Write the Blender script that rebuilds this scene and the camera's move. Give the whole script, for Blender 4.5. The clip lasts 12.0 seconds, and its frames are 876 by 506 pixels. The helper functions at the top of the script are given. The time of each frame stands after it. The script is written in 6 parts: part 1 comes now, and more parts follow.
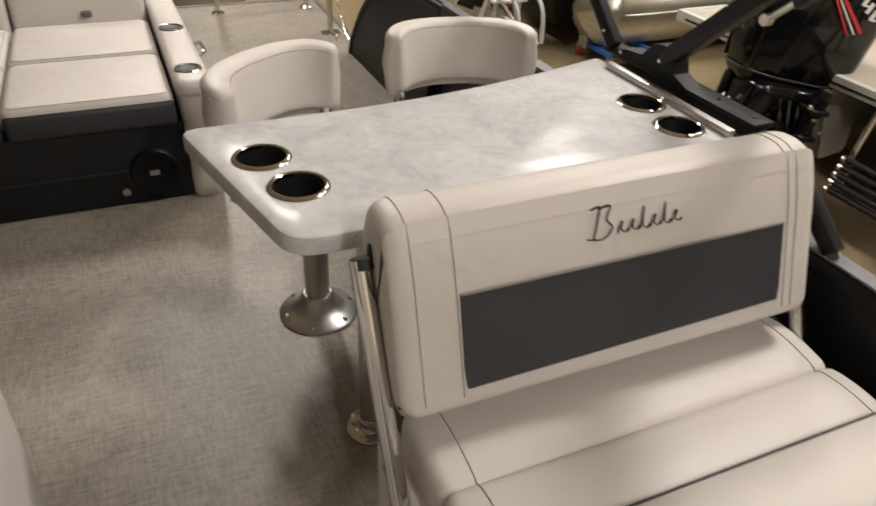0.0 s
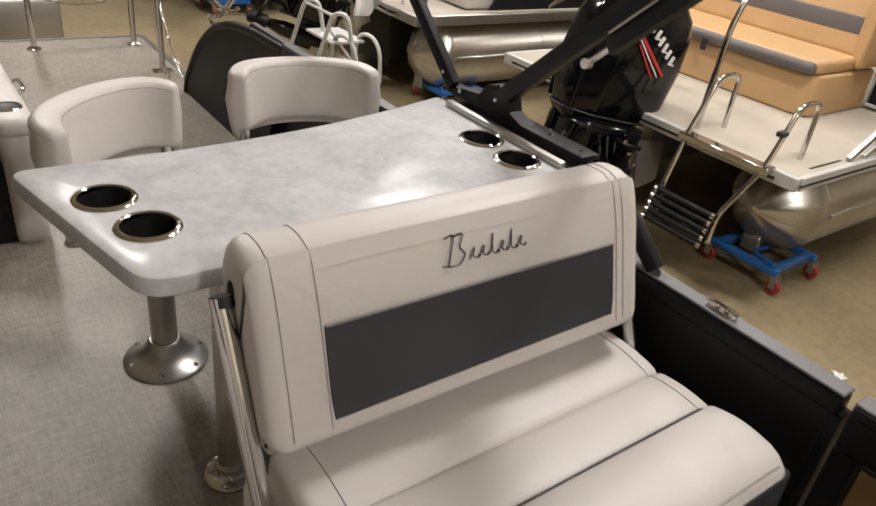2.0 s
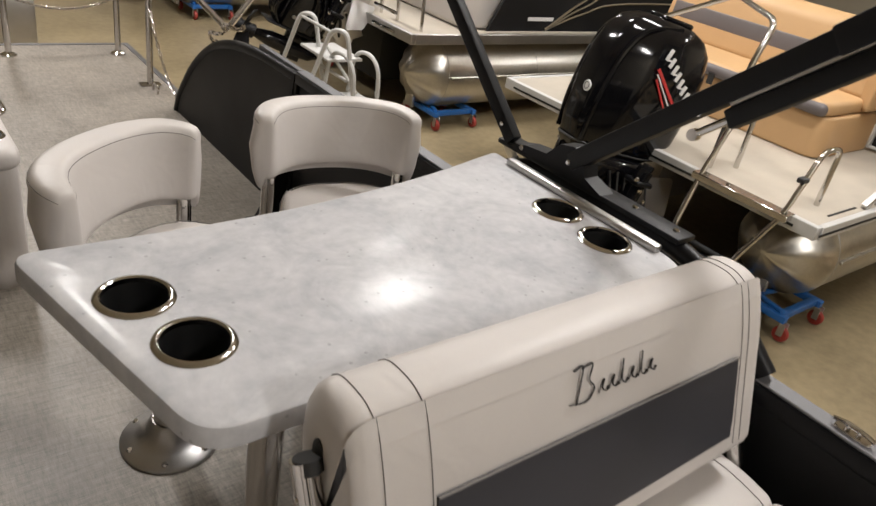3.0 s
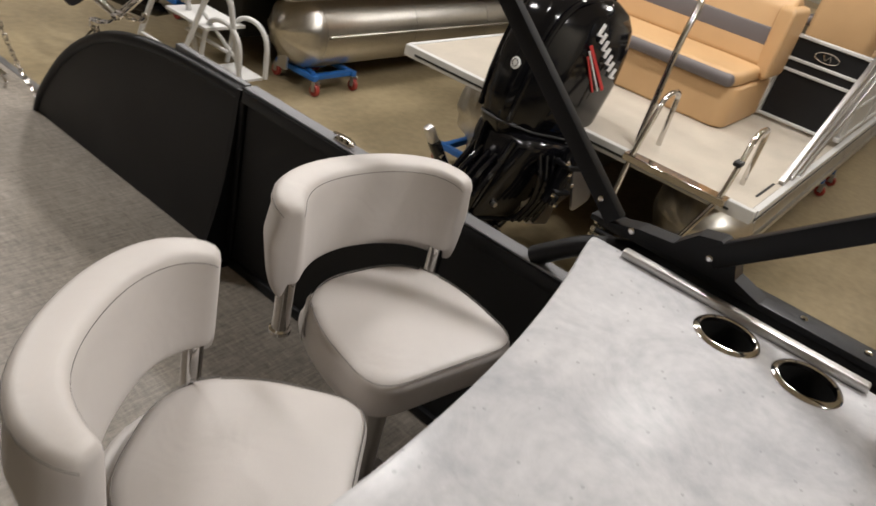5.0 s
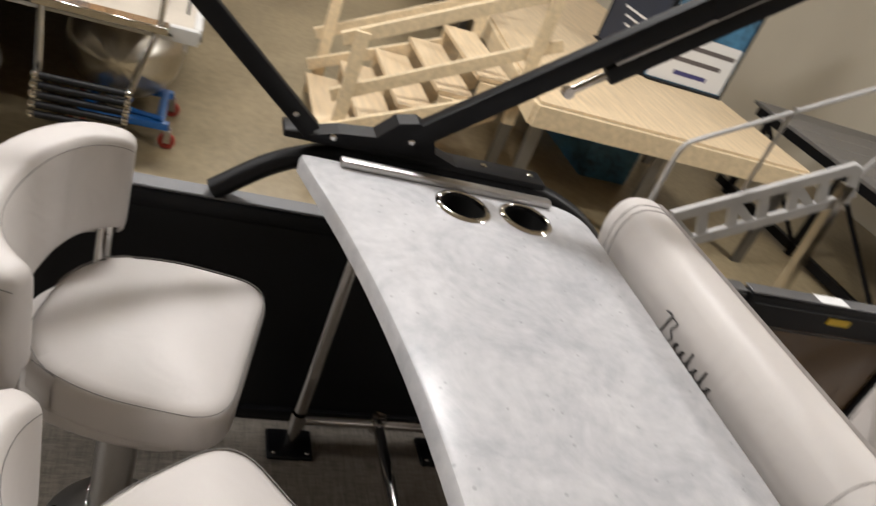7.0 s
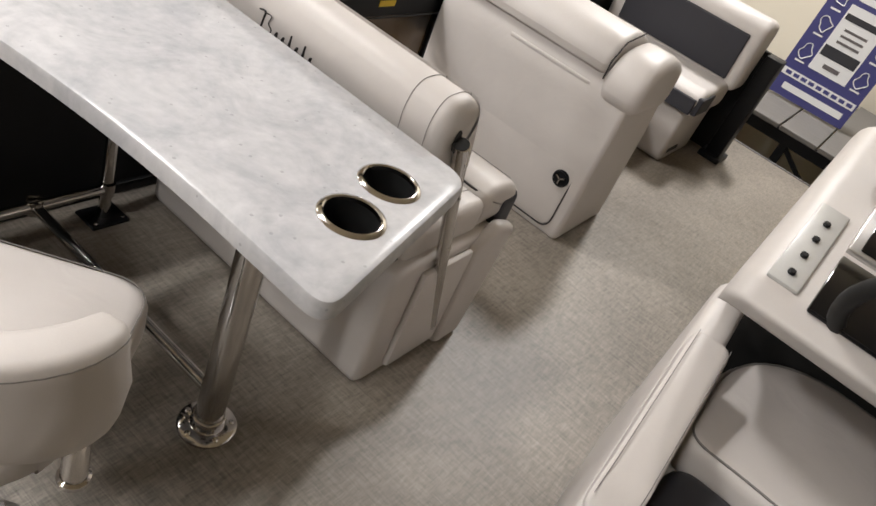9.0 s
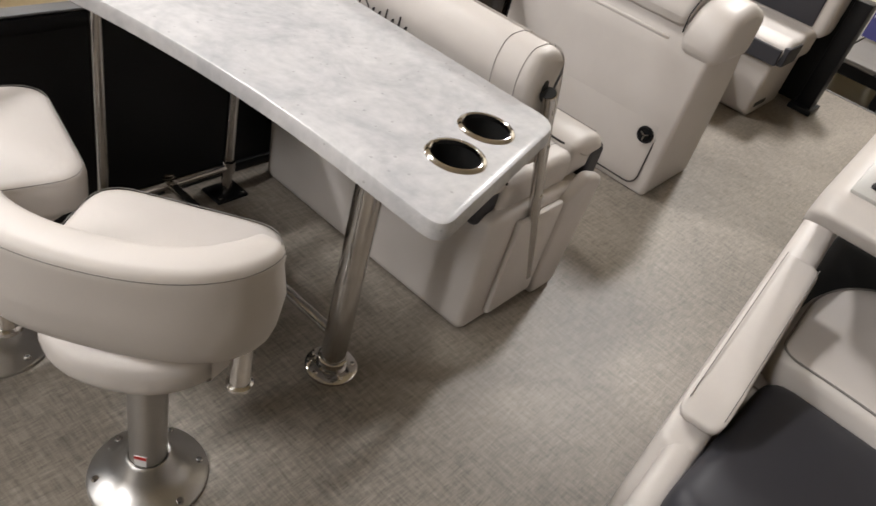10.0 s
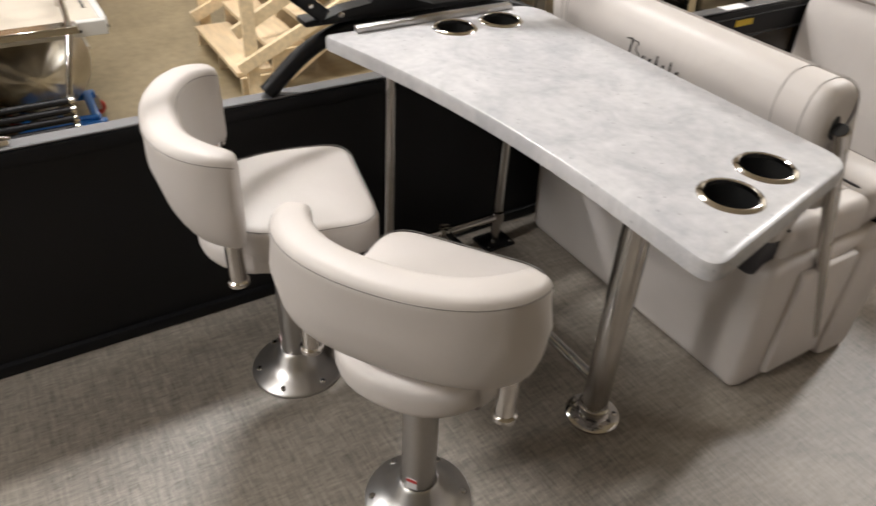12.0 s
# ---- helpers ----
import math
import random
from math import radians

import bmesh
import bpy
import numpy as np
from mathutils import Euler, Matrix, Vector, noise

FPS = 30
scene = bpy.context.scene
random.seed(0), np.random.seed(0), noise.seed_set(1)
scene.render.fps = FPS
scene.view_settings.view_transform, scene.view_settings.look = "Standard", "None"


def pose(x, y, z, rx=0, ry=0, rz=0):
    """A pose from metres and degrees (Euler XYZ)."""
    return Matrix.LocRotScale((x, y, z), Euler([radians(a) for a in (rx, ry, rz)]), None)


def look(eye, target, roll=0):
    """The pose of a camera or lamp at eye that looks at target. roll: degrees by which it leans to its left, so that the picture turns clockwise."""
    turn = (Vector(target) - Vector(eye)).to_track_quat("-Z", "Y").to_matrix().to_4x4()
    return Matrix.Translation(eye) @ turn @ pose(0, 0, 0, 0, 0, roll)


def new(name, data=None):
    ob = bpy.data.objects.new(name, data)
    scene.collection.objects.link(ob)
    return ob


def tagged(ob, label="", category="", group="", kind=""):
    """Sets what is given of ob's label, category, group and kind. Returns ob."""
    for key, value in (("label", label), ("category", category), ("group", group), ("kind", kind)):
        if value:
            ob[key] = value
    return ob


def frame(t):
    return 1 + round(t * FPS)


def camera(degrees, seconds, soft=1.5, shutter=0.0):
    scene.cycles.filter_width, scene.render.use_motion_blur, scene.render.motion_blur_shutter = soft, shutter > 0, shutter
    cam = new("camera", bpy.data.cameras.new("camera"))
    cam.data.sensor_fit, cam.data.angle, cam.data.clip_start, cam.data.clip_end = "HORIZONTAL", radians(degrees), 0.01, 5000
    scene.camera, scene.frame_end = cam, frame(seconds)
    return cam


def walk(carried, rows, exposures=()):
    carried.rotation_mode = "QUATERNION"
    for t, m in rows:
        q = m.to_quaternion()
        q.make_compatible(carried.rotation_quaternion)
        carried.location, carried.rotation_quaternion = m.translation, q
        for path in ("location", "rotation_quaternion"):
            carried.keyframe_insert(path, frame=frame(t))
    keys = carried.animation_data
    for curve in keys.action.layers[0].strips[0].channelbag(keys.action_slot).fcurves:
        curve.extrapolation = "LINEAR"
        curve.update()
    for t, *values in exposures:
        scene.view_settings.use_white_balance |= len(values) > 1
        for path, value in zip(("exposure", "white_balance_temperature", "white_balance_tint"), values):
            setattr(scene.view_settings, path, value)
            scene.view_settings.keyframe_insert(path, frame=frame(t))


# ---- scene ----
cam = camera(62.3, 12.0, shutter=0.3)
PATH = [
    (0, (-0.208, -1.244, 1.378), (0.496, 0.262, 0.267), 2.9),
    (0.5, (-0.192, -1.352, 1.374), (0.674, 0.05, 0.24), 3.2),
    (1, (-0.198, -1.425, 1.38), (0.801, -0.101, 0.263), 5.2),
    (1.5, (-0.223, -1.414, 1.395), (0.856, -0.093, 0.351), 6.6),
    (2, (-0.247, -1.263, 1.386), (0.848, 0.086, 0.395), 7.5),
    (2.5, (-0.276, -1.085, 1.395), (0.868, 0.251, 0.442), 8.4),
    (3, (-0.256, -0.893, 1.377), (0.923, 0.408, 0.419), 10.9),
    (3.2, (-0.239, -0.818, 1.378), (0.95, 0.467, 0.412), 12.0),
    (4.8, (-0.278, -0.212, 1.374), (1.121, 0.772, 0.337), 14.6),
    (5, (-0.264, -0.123, 1.375), (1.195, 0.788, 0.355), 15.3),
    (5.5, (-0.237, 0.065, 1.392), (1.398, 0.736, 0.456), 18.0),
    (6, (-0.301, 0.29, 1.387), (1.479, 0.53, 0.507), 19.5),
    (6.5, (-0.308, 0.442, 1.387), (1.427, 0.124, 0.443), 21.0),
    (7, (-0.257, 0.533, 1.365), (1.313, -0.196, 0.363), 22.5),
    (7.5, (-0.252, 0.67, 1.367), (0.943, -0.544, 0.319), 24.7),
    (7.7, (-0.292, 0.718, 1.367), (0.762, -0.605, 0.299), 24.9),
    (9.3, (-0.527, 0.802, 1.392), (0.135, -0.693, 0.24), 24.7),
    (9.5, (-0.545, 0.848, 1.395), (0.161, -0.608, 0.22), 22.8),
    (10, (-0.587, 0.918, 1.387), (0.241, -0.433, 0.166), 17.4),
    (10.5, (-0.618, 0.949, 1.39), (0.373, -0.291, 0.173), 11.2),
    (11, (-0.631, 0.947, 1.379), (0.509, -0.195, 0.197), 6.6),
    (11.5, (-0.64, 0.942, 1.378), (0.554, -0.136, 0.189), 5.1),
    (12, (-0.615, 0.952, 1.376), (0.743, 0.094, 0.184), 2.9),
]
EXPOSURES = [(0, -0.34, 6900, 10), (1.5, -0.34, 6650, 10), (3, -0.36, 6480, 10), (5, -0.42, 6450, 10), (5.5, -0.34, 6420, 10), (7, -0.26, 6350, 10), (9.3, -0.04, 6380, 10), (12, 0.02, 6430, 10)]
walk(cam, [(t, look(eye, target, roll)) for t, eye, target, roll in PATH], EXPOSURES)


# ---- light ----
world = bpy.data.worlds.new("hall_air")
scene.world = world
world.use_nodes = True
world.node_tree.nodes["Background"].inputs[0].default_value = (1.0, 0.93, 0.84, 1)
world.node_tree.nodes["Background"].inputs[1].default_value = 0.09
LAMP_Z = 4.3
# first three follow reflections in the tabletop; the other five are added fill
LAMPS = [(3.85, 4.2), (5.2, 1.42), (5.4, 7.1), (9.5, -1.0), (1.0, -5.0), (0.8, 7.6), (0.3, 4.4), (3.1, 0.1)]
POWERS = [185, 75, 100, 120, 235, 160, 140, 190]
for (lx, ly), watts in zip(LAMPS, POWERS):
    lamp = bpy.data.lights.new("overhead_light", "AREA")
    lamp.shape, lamp.size, lamp.size_y, lamp.energy = "RECTANGLE", 0.35, 1.0, watts
    lamp.color = (1.0, 0.965, 0.935)
    ob = new("overhead_light", lamp)
    ob.matrix_world = pose(lx, ly, LAMP_Z - 0.08, 0, 0, 0)
    tagged(ob, "warm white overhead light, placed from reflections or added as fill", "light", kind="structure")


# ---- materials ----
def nodes_of(m):
    return m.node_tree.nodes, m.node_tree.links


def material(name, base, rough=0.5, metal=0.0, var=0.12, scale=6.0, fine=180.0, bump=0.15, depth=0.002, coat=0.0,
             stretch=(1, 1, 1), tint=None, spread=0.0, spec=0.5, pucker=0.0):
    """Principled surface: broad stains, fine grain, a little relief, and a shift per object where spread > 0."""
    m = bpy.data.materials.new(name)
    m.use_nodes = True
    n, l = nodes_of(m)
    b = n["Principled BSDF"]
    co = n.new("ShaderNodeTexCoord")
    mp = n.new("ShaderNodeMapping")
    mp.inputs["Scale"].default_value = stretch
    l.new(co.outputs["Object"], mp.inputs[0])
    big, small = n.new("ShaderNodeTexNoise"), n.new("ShaderNodeTexNoise")
    big.inputs["Scale"].default_value, big.inputs["Detail"].default_value = scale, 5
    small.inputs["Scale"].default_value, small.inputs["Detail"].default_value = fine, 3
    l.new(mp.outputs[0], big.inputs[0])
    l.new(mp.outputs[0], small.inputs[0])
    mixf = n.new("ShaderNodeMath")
    mixf.operation = "MULTIPLY_ADD"
    l.new(small.outputs[0], mixf.inputs[0])
    mixf.inputs[1].default_value = 0.4
    sub = n.new("ShaderNodeMath")
    sub.operation = "MULTIPLY"
    sub.inputs[1].default_value = 0.8
    l.new(big.outputs[0], sub.inputs[0])
    l.new(sub.outputs[0], mixf.inputs[2])
    ramp = n.new("ShaderNodeValToRGB")
    dark = [c * (1 - var) for c in (tint or base)]
    lite = [min(1, c * (1 + var * 0.6)) for c in base]
    ramp.color_ramp.elements[0].position, ramp.color_ramp.elements[0].color = 0.35, (*dark, 1)
    ramp.color_ramp.elements[1].position, ramp.color_ramp.elements[1].color = 0.78, (*lite, 1)
    l.new(mixf.outputs[0], ramp.inputs[0])
    colour = ramp.outputs[0]
    if spread:
        info, hsv = n.new("ShaderNodeObjectInfo"), n.new("ShaderNodeHueSaturation")
        mr = n.new("ShaderNodeMapRange")
        mr.inputs[3].default_value, mr.inputs[4].default_value = 1 - spread, 1 + spread
        l.new(info.outputs["Random"], mr.inputs[0])
        l.new(mr.outputs[0], hsv.inputs["Value"])
        l.new(colour, hsv.inputs["Color"])
        colour = hsv.outputs[0]
    l.new(colour, b.inputs["Base Color"])
    rr = n.new("ShaderNodeMapRange")
    rr.inputs[3].default_value, rr.inputs[4].default_value = max(0.02, rough * 0.8), min(1, rough * 1.2)
    l.new(big.outputs[0], rr.inputs[0])
    l.new(rr.outputs[0], b.inputs["Roughness"])
    b.inputs["Metallic"].default_value = metal
    b.inputs["Specular IOR Level"].default_value = spec
    b.inputs["Coat Weight"].default_value = coat
    b.inputs["Coat Roughness"].default_value = 0.08
    if bump:
        bp = n.new("ShaderNodeBump")
        bp.inputs["Strength"].default_value, bp.inputs["Distance"].default_value = bump, depth
        l.new(small.outputs[0], bp.inputs["Height"])
        l.new(bp.outputs[0], b.inputs["Normal"])
        if pucker:
            fold, soft_bump = n.new("ShaderNodeTexNoise"), n.new("ShaderNodeBump")
            fold.inputs["Scale"].default_value, fold.inputs["Detail"].default_value, fold.inputs["Distortion"].default_value = 9, 2, 1.2
            soft_bump.inputs["Strength"].default_value, soft_bump.inputs["Distance"].default_value = pucker, 0.006
            l.new(co.outputs["Object"], fold.inputs[0])
            l.new(fold.outputs[0], soft_bump.inputs["Height"])
            l.new(soft_bump.outputs[0], bp.inputs["Normal"])
    return m


def plain(name, base, rough=0.5, metal=0.0, emit=0.0):
    m = bpy.data.materials.new(name)
    m.use_nodes = True
    b = m.node_tree.nodes["Principled BSDF"]
    b.inputs["Base Color"].default_value = (*base, 1)
    b.inputs["Roughness"].default_value, b.inputs["Metallic"].default_value = rough, metal
    if emit:
        b.inputs["Emission Color"].default_value, b.inputs["Emission Strength"].default_value = (*base, 1), emit
    return m


def woven_floor():
    """Woven vinyl: crossed threads of two taupe tones, with broad wear."""
    m = bpy.data.materials.new("woven_vinyl_floor")
    m.use_nodes = True
    n, l = nodes_of(m)
    b = n["Principled BSDF"]
    co = n.new("ShaderNodeTexCoord")
    fields = []
    for st, sc in (((20, 420, 1), 1.0), ((420, 34, 1), 1.0), ((90, 90, 1), 1.0), ((1.6, 1.6, 1), 1.0), ((12, 95, 1), 1.0), ((95, 14, 1), 1.0)):
        mp, nz = n.new("ShaderNodeMapping"), n.new("ShaderNodeTexNoise")
        mp.inputs["Scale"].default_value = st
        nz.inputs["Scale"].default_value, nz.inputs["Detail"].default_value = sc, 4
        l.new(co.outputs["Object"], mp.inputs[0])
        l.new(mp.outputs[0], nz.inputs[0])
        fields.append(nz.outputs[0])
    acc = None
    for f, w in zip(fields, (0.34, 0.34, 0.08, 0.34, 0.27, 0.27)):
        k = n.new("ShaderNodeMath")
        k.operation = "MULTIPLY_ADD"
        l.new(f, k.inputs[0])
        k.inputs[1].default_value = w
        if acc is None:
            k.inputs[2].default_value = -0.32
        else:
            l.new(acc, k.inputs[2])
        acc = k.outputs[0]
    ramp = n.new("ShaderNodeValToRGB")
    ramp.color_ramp.elements[0].position, ramp.color_ramp.elements[0].color = 0.33, (0.102, 0.090, 0.077, 1)
    ramp.color_ramp.elements[1].position, ramp.color_ramp.elements[1].color = 0.68, (0.350, 0.310, 0.263, 1)
    l.new(acc, ramp.inputs[0])
    l.new(ramp.outputs[0], b.inputs["Base Color"])
    b.inputs["Roughness"].default_value = 0.44
    bp = n.new("ShaderNodeBump")
    bp.inputs["Strength"].default_value, bp.inputs["Distance"].default_value = 0.35, 0.0015
    l.new(acc, bp.inputs["Height"])
    l.new(bp.outputs[0], b.inputs["Normal"])
    return m


def stone_top():
    """Pale grey cloudy composite with small specks and a hard gloss."""
    m = bpy.data.materials.new("grey_composite")
    m.use_nodes = True
    n, l = nodes_of(m)
    b = n["Principled BSDF"]
    co = n.new("ShaderNodeTexCoord")
    cloud, vein, speck = n.new("ShaderNodeTexNoise"), n.new("ShaderNodeTexNoise"), n.new("ShaderNodeTexVoronoi")
    cloud.inputs["Scale"].default_value, cloud.inputs["Detail"].default_value = 6, 9
    cloud.inputs["Distortion"].default_value, cloud.inputs["Roughness"].default_value = 0.8, 0.68
    vein.inputs["Scale"].default_value, vein.inputs["Detail"].default_value = 42, 7
    speck.inputs["Scale"].default_value = 34
    for t in (cloud, vein, speck):
        l.new(co.outputs["Object"], t.inputs["Vector"])
    add = n.new("ShaderNodeMath")
    add.operation = "MULTIPLY_ADD"
    l.new(vein.outputs[0], add.inputs[0])
    add.inputs[1].default_value = 0.35
    l.new(cloud.outputs[0], add.inputs[2])
    ramp = n.new("ShaderNodeValToRGB")
    ramp.color_ramp.elements[0].position, ramp.color_ramp.elements[0].color = 0.40, (0.335, 0.34, 0.36, 1)
    ramp.color_ramp.elements[1].position, ramp.color_ramp.elements[1].color = 0.84, (0.56, 0.555, 0.565, 1)
    l.new(add.outputs[0], ramp.inputs[0])
    lt = n.new("ShaderNodeMath")
    lt.operation = "LESS_THAN"
    lt.inputs[1].default_value = 0.10
    l.new(speck.outputs["Distance"], lt.inputs[0])
    mix = n.new("ShaderNodeMix")
    mix.data_type = "RGBA"
    fac = n.new("ShaderNodeMath")
    fac.operation = "MULTIPLY"
    fac.inputs[1].default_value = 0.5
    l.new(lt.outputs[0], fac.inputs[0])
    l.new(fac.outputs[0], mix.inputs["Factor"])
    l.new(ramp.outputs[0], mix.inputs[6])
    mix.inputs[7].default_value = (0.25, 0.25, 0.26, 1)
    l.new(mix.outputs[2], b.inputs["Base Color"])
    mr = n.new("ShaderNodeMapRange")
    mr.inputs[3].default_value, mr.inputs[4].default_value = 0.55, 0.68
    l.new(cloud.outputs[0], mr.inputs[0])
    l.new(mr.outputs[0], b.inputs["Roughness"])
    bp = n.new("ShaderNodeBump")
    b.inputs["Specular IOR Level"].default_value = 0.2
    b.inputs["Coat Weight"].default_value, b.inputs["Coat Roughness"].default_value = 0.22, 0.19
    bp.inputs["Strength"].default_value, bp.inputs["Distance"].default_value = 0.06, 0.002
    l.new(vein.outputs[0], bp.inputs["Height"])
    l.new(bp.outputs[0], b.inputs["Normal"])
    return m


def pine(name, base):
    return material(name, base, 0.6, var=0.22, scale=3, fine=26, bump=0.2, stretch=(1.0, 9.0, 9.0), spread=0.07)


VINYL = material("pale_marine_vinyl", (0.565, 0.530, 0.505), 0.48, var=0.07, scale=5, fine=700, bump=0.12, depth=0.0008, pucker=0.35)
CHARCOAL = material("charcoal_vinyl", (0.034, 0.034, 0.041), 0.5, var=0.12, scale=5, fine=700, bump=0.12, depth=0.0008, spec=0.35)
THREAD = plain("dark_thread", (0.03, 0.027, 0.027), 0.8)
STITCH = plain("grey_stitching", (0.20, 0.187, 0.178), 0.8)
BLACK_PANEL = material("black_painted_panel", (0.008, 0.008, 0.009), 0.52, var=0.3, scale=3, fine=300, bump=0.05, spec=0.28)
BLACK_GLOSS = material("gloss_black_cowl", (0.004, 0.004, 0.005), 0.09, var=0.2, scale=4, fine=60, bump=0.0, coat=0.12, spec=0.28)
BLACK_METAL = material("black_powder_coat", (0.005, 0.005, 0.006), 0.45, var=0.25, scale=8, fine=400, bump=0.08, spec=0.22)
RUBBER = plain("black_rubber", (0.012, 0.012, 0.012), 0.6)
# cup plastic; also colours the slab that stands for shade at the helm
CUP_SHADE_BLACK = plain("black_cup_and_shade", (0.004, 0.004, 0.004), 0.5)
CHROME = material("polished_stainless", (0.62, 0.60, 0.58), 0.12, 1.0, var=0.08, scale=12, fine=200, bump=0.0)
SATIN = material("satin_aluminium", (0.50, 0.49, 0.48), 0.36, 1.0, var=0.1, scale=9, fine=300, bump=0.05)
RAIL_ALU = material("anodised_rail", (0.25, 0.25, 0.26), 0.42, 1.0, var=0.12, scale=7, fine=250, bump=0.05)
TUBE_ALU = material("pontoon_aluminium", (0.56, 0.54, 0.50), 0.34, 1.0, var=0.16, scale=2.2, fine=40, bump=0.05, depth=0.004)
CAP = material("grey_rail_cap", (0.13, 0.13, 0.135), 0.5, 0.5, var=0.15, scale=7, fine=250, bump=0.05)
WOVEN = woven_floor()
STONE = stone_top()
CONCRETE = material("tan_sealed_concrete", (0.285, 0.228, 0.138), 0.34, var=0.30, scale=0.9, fine=14, bump=0.06, tint=(0.21, 0.165, 0.095))
TAN = material("caramel_vinyl", (0.50, 0.315, 0.155), 0.5, var=0.07, scale=4, fine=500, bump=0.12, depth=0.001)
TAUPE = material("taupe_vinyl", (0.115, 0.10, 0.10), 0.5, var=0.1, scale=4, fine=500, bump=0.12, depth=0.001)
PALE_DECK = material("pale_woven_deck", (0.43, 0.385, 0.32), 0.6, var=0.16, scale=4, fine=160, bump=0.2)
WHITE_TRIM = material("white_enamel", (0.52, 0.515, 0.50), 0.35, var=0.06, scale=5, fine=200, bump=0.03)
PLY = pine("birch_plywood", (0.66, 0.52, 0.34))
STUD = pine("pine_stud", (0.68, 0.55, 0.36))
CREAM = material("cream_wall_paint", (0.70, 0.645, 0.53), 0.75, var=0.06, scale=0.8, fine=90, bump=0.08)
GREY_PLANK = pine("grey_deck_board", (0.17, 0.16, 0.15))
BLUE = material("blue_dolly_paint", (0.02, 0.13, 0.42), 0.35, var=0.15, scale=14, fine=200, bump=0.04)
RED = material("red_polyurethane", (0.30, 0.035, 0.025), 0.45, var=0.15, scale=14, fine=200, bump=0.04)
NAVY = plain("navy_print", (0.045, 0.045, 0.17), 0.4)
SKYBLUE = material("sea_print", (0.05, 0.17, 0.30), 0.4, var=0.6, scale=3, fine=20, bump=0.0, tint=(0.01, 0.03, 0.06))
PAPER = plain("white_print", (0.72, 0.72, 0.72), 0.5)
YELLOW = plain("yellow_label", (0.75, 0.52, 0.02), 0.5)
REDPRINT = plain("red_print", (0.5, 0.03, 0.03), 0.5)
INK = plain("dark_print", (0.02, 0.02, 0.025), 0.6)
LAMP_GLOW = plain("lamp_diffuser", (1.0, 0.92, 0.82), 0.5, emit=9.0)
SHEET = material("clear_wrap_sheet", (0.55, 0.52, 0.47), 0.25, var=0.2, scale=3, fine=20, bump=0.5, depth=0.02)
SMOKED = bpy.data.materials.new("smoked_acrylic")
SMOKED.use_nodes = True
_b = SMOKED.node_tree.nodes["Principled BSDF"]
_b.inputs["Base Color"].default_value = (0.10, 0.068, 0.038, 1)
_b.inputs["Transmission Weight"].default_value, _b.inputs["Roughness"].default_value = 1.0, 0.05


# ---- mesh helpers ----
def thing(name, label, category, group="", at=None, kind=""):
    ob = new(name)
    if at is not None:
        ob.matrix_world = at
    return tagged(ob, label, category, group, kind)


def part(name, bm, mat, parent=None, label="", smooth=True, kind="", place=None):
    """Links a bmesh as one mesh object under a thing or a part."""
    if place is not None:
        bm.transform(place)
    bmesh.ops.recalc_face_normals(bm, faces=bm.faces)
    me = bpy.data.meshes.new(name)
    bm.to_mesh(me)
    bm.free()
    me.materials.append(mat)
    if smooth:
        for p in me.polygons:
            p.use_smooth = True
        me.set_sharp_from_angle(angle=radians(38))
    ob = new(name, me)
    if parent is not None:
        ob.parent = parent
    return tagged(ob, label, kind=kind)


def solo(name, bm, mat, label, category, group="", kind="", smooth=True):
    return tagged(part(name, bm, mat, None, "", smooth), label, category, group, kind)


def box(x0, x1, y0, y1, z0, z1, r=0.0, seg=2, bm=None):
    bm = bm or bmesh.new()
    m = Matrix.Translation(((x0 + x1) / 2, (y0 + y1) / 2, (z0 + z1) / 2)) @ Matrix.Diagonal((x1 - x0, y1 - y0, z1 - z0, 1))
    made = bmesh.ops.create_cube(bm, size=1, matrix=m)
    if r > 0:
        edges = list({e for v in made["verts"] for e in v.link_edges})
        bmesh.ops.bevel(bm, geom=edges, offset=r, segments=seg, profile=0.5, affect="EDGES", clamp_overlap=True)
    return bm


def lathe(profile, seg=32, bm=None, at=(0, 0, 0), turn=None):
    """Revolves (radius, height) pairs about the upright axis."""
    bm = bm or bmesh.new()
    m = Matrix.Translation(at) @ (turn or Matrix())
    rings = []
    for r, z in profile:
        if r < 1e-6:
            rings.append([bm.verts.new(m @ Vector((0, 0, z)))])
        else:
            rings.append([bm.verts.new(m @ Vector((r * math.cos(2 * math.pi * i / seg), r * math.sin(2 * math.pi * i / seg), z))) for i in range(seg)])
    for a, b in zip(rings, rings[1:]):
        for i in range(seg):
            j = (i + 1) % seg
            if len(a) == 1 and len(b) == 1:
                break
            if len(a) == 1:
                bm.faces.new((a[0], b[i], b[j]))
            elif len(b) == 1:
                bm.faces.new((a[i], a[j], b[0]))
            else:
                bm.faces.new((a[i], a[j], b[j], b[i]))
    return bm


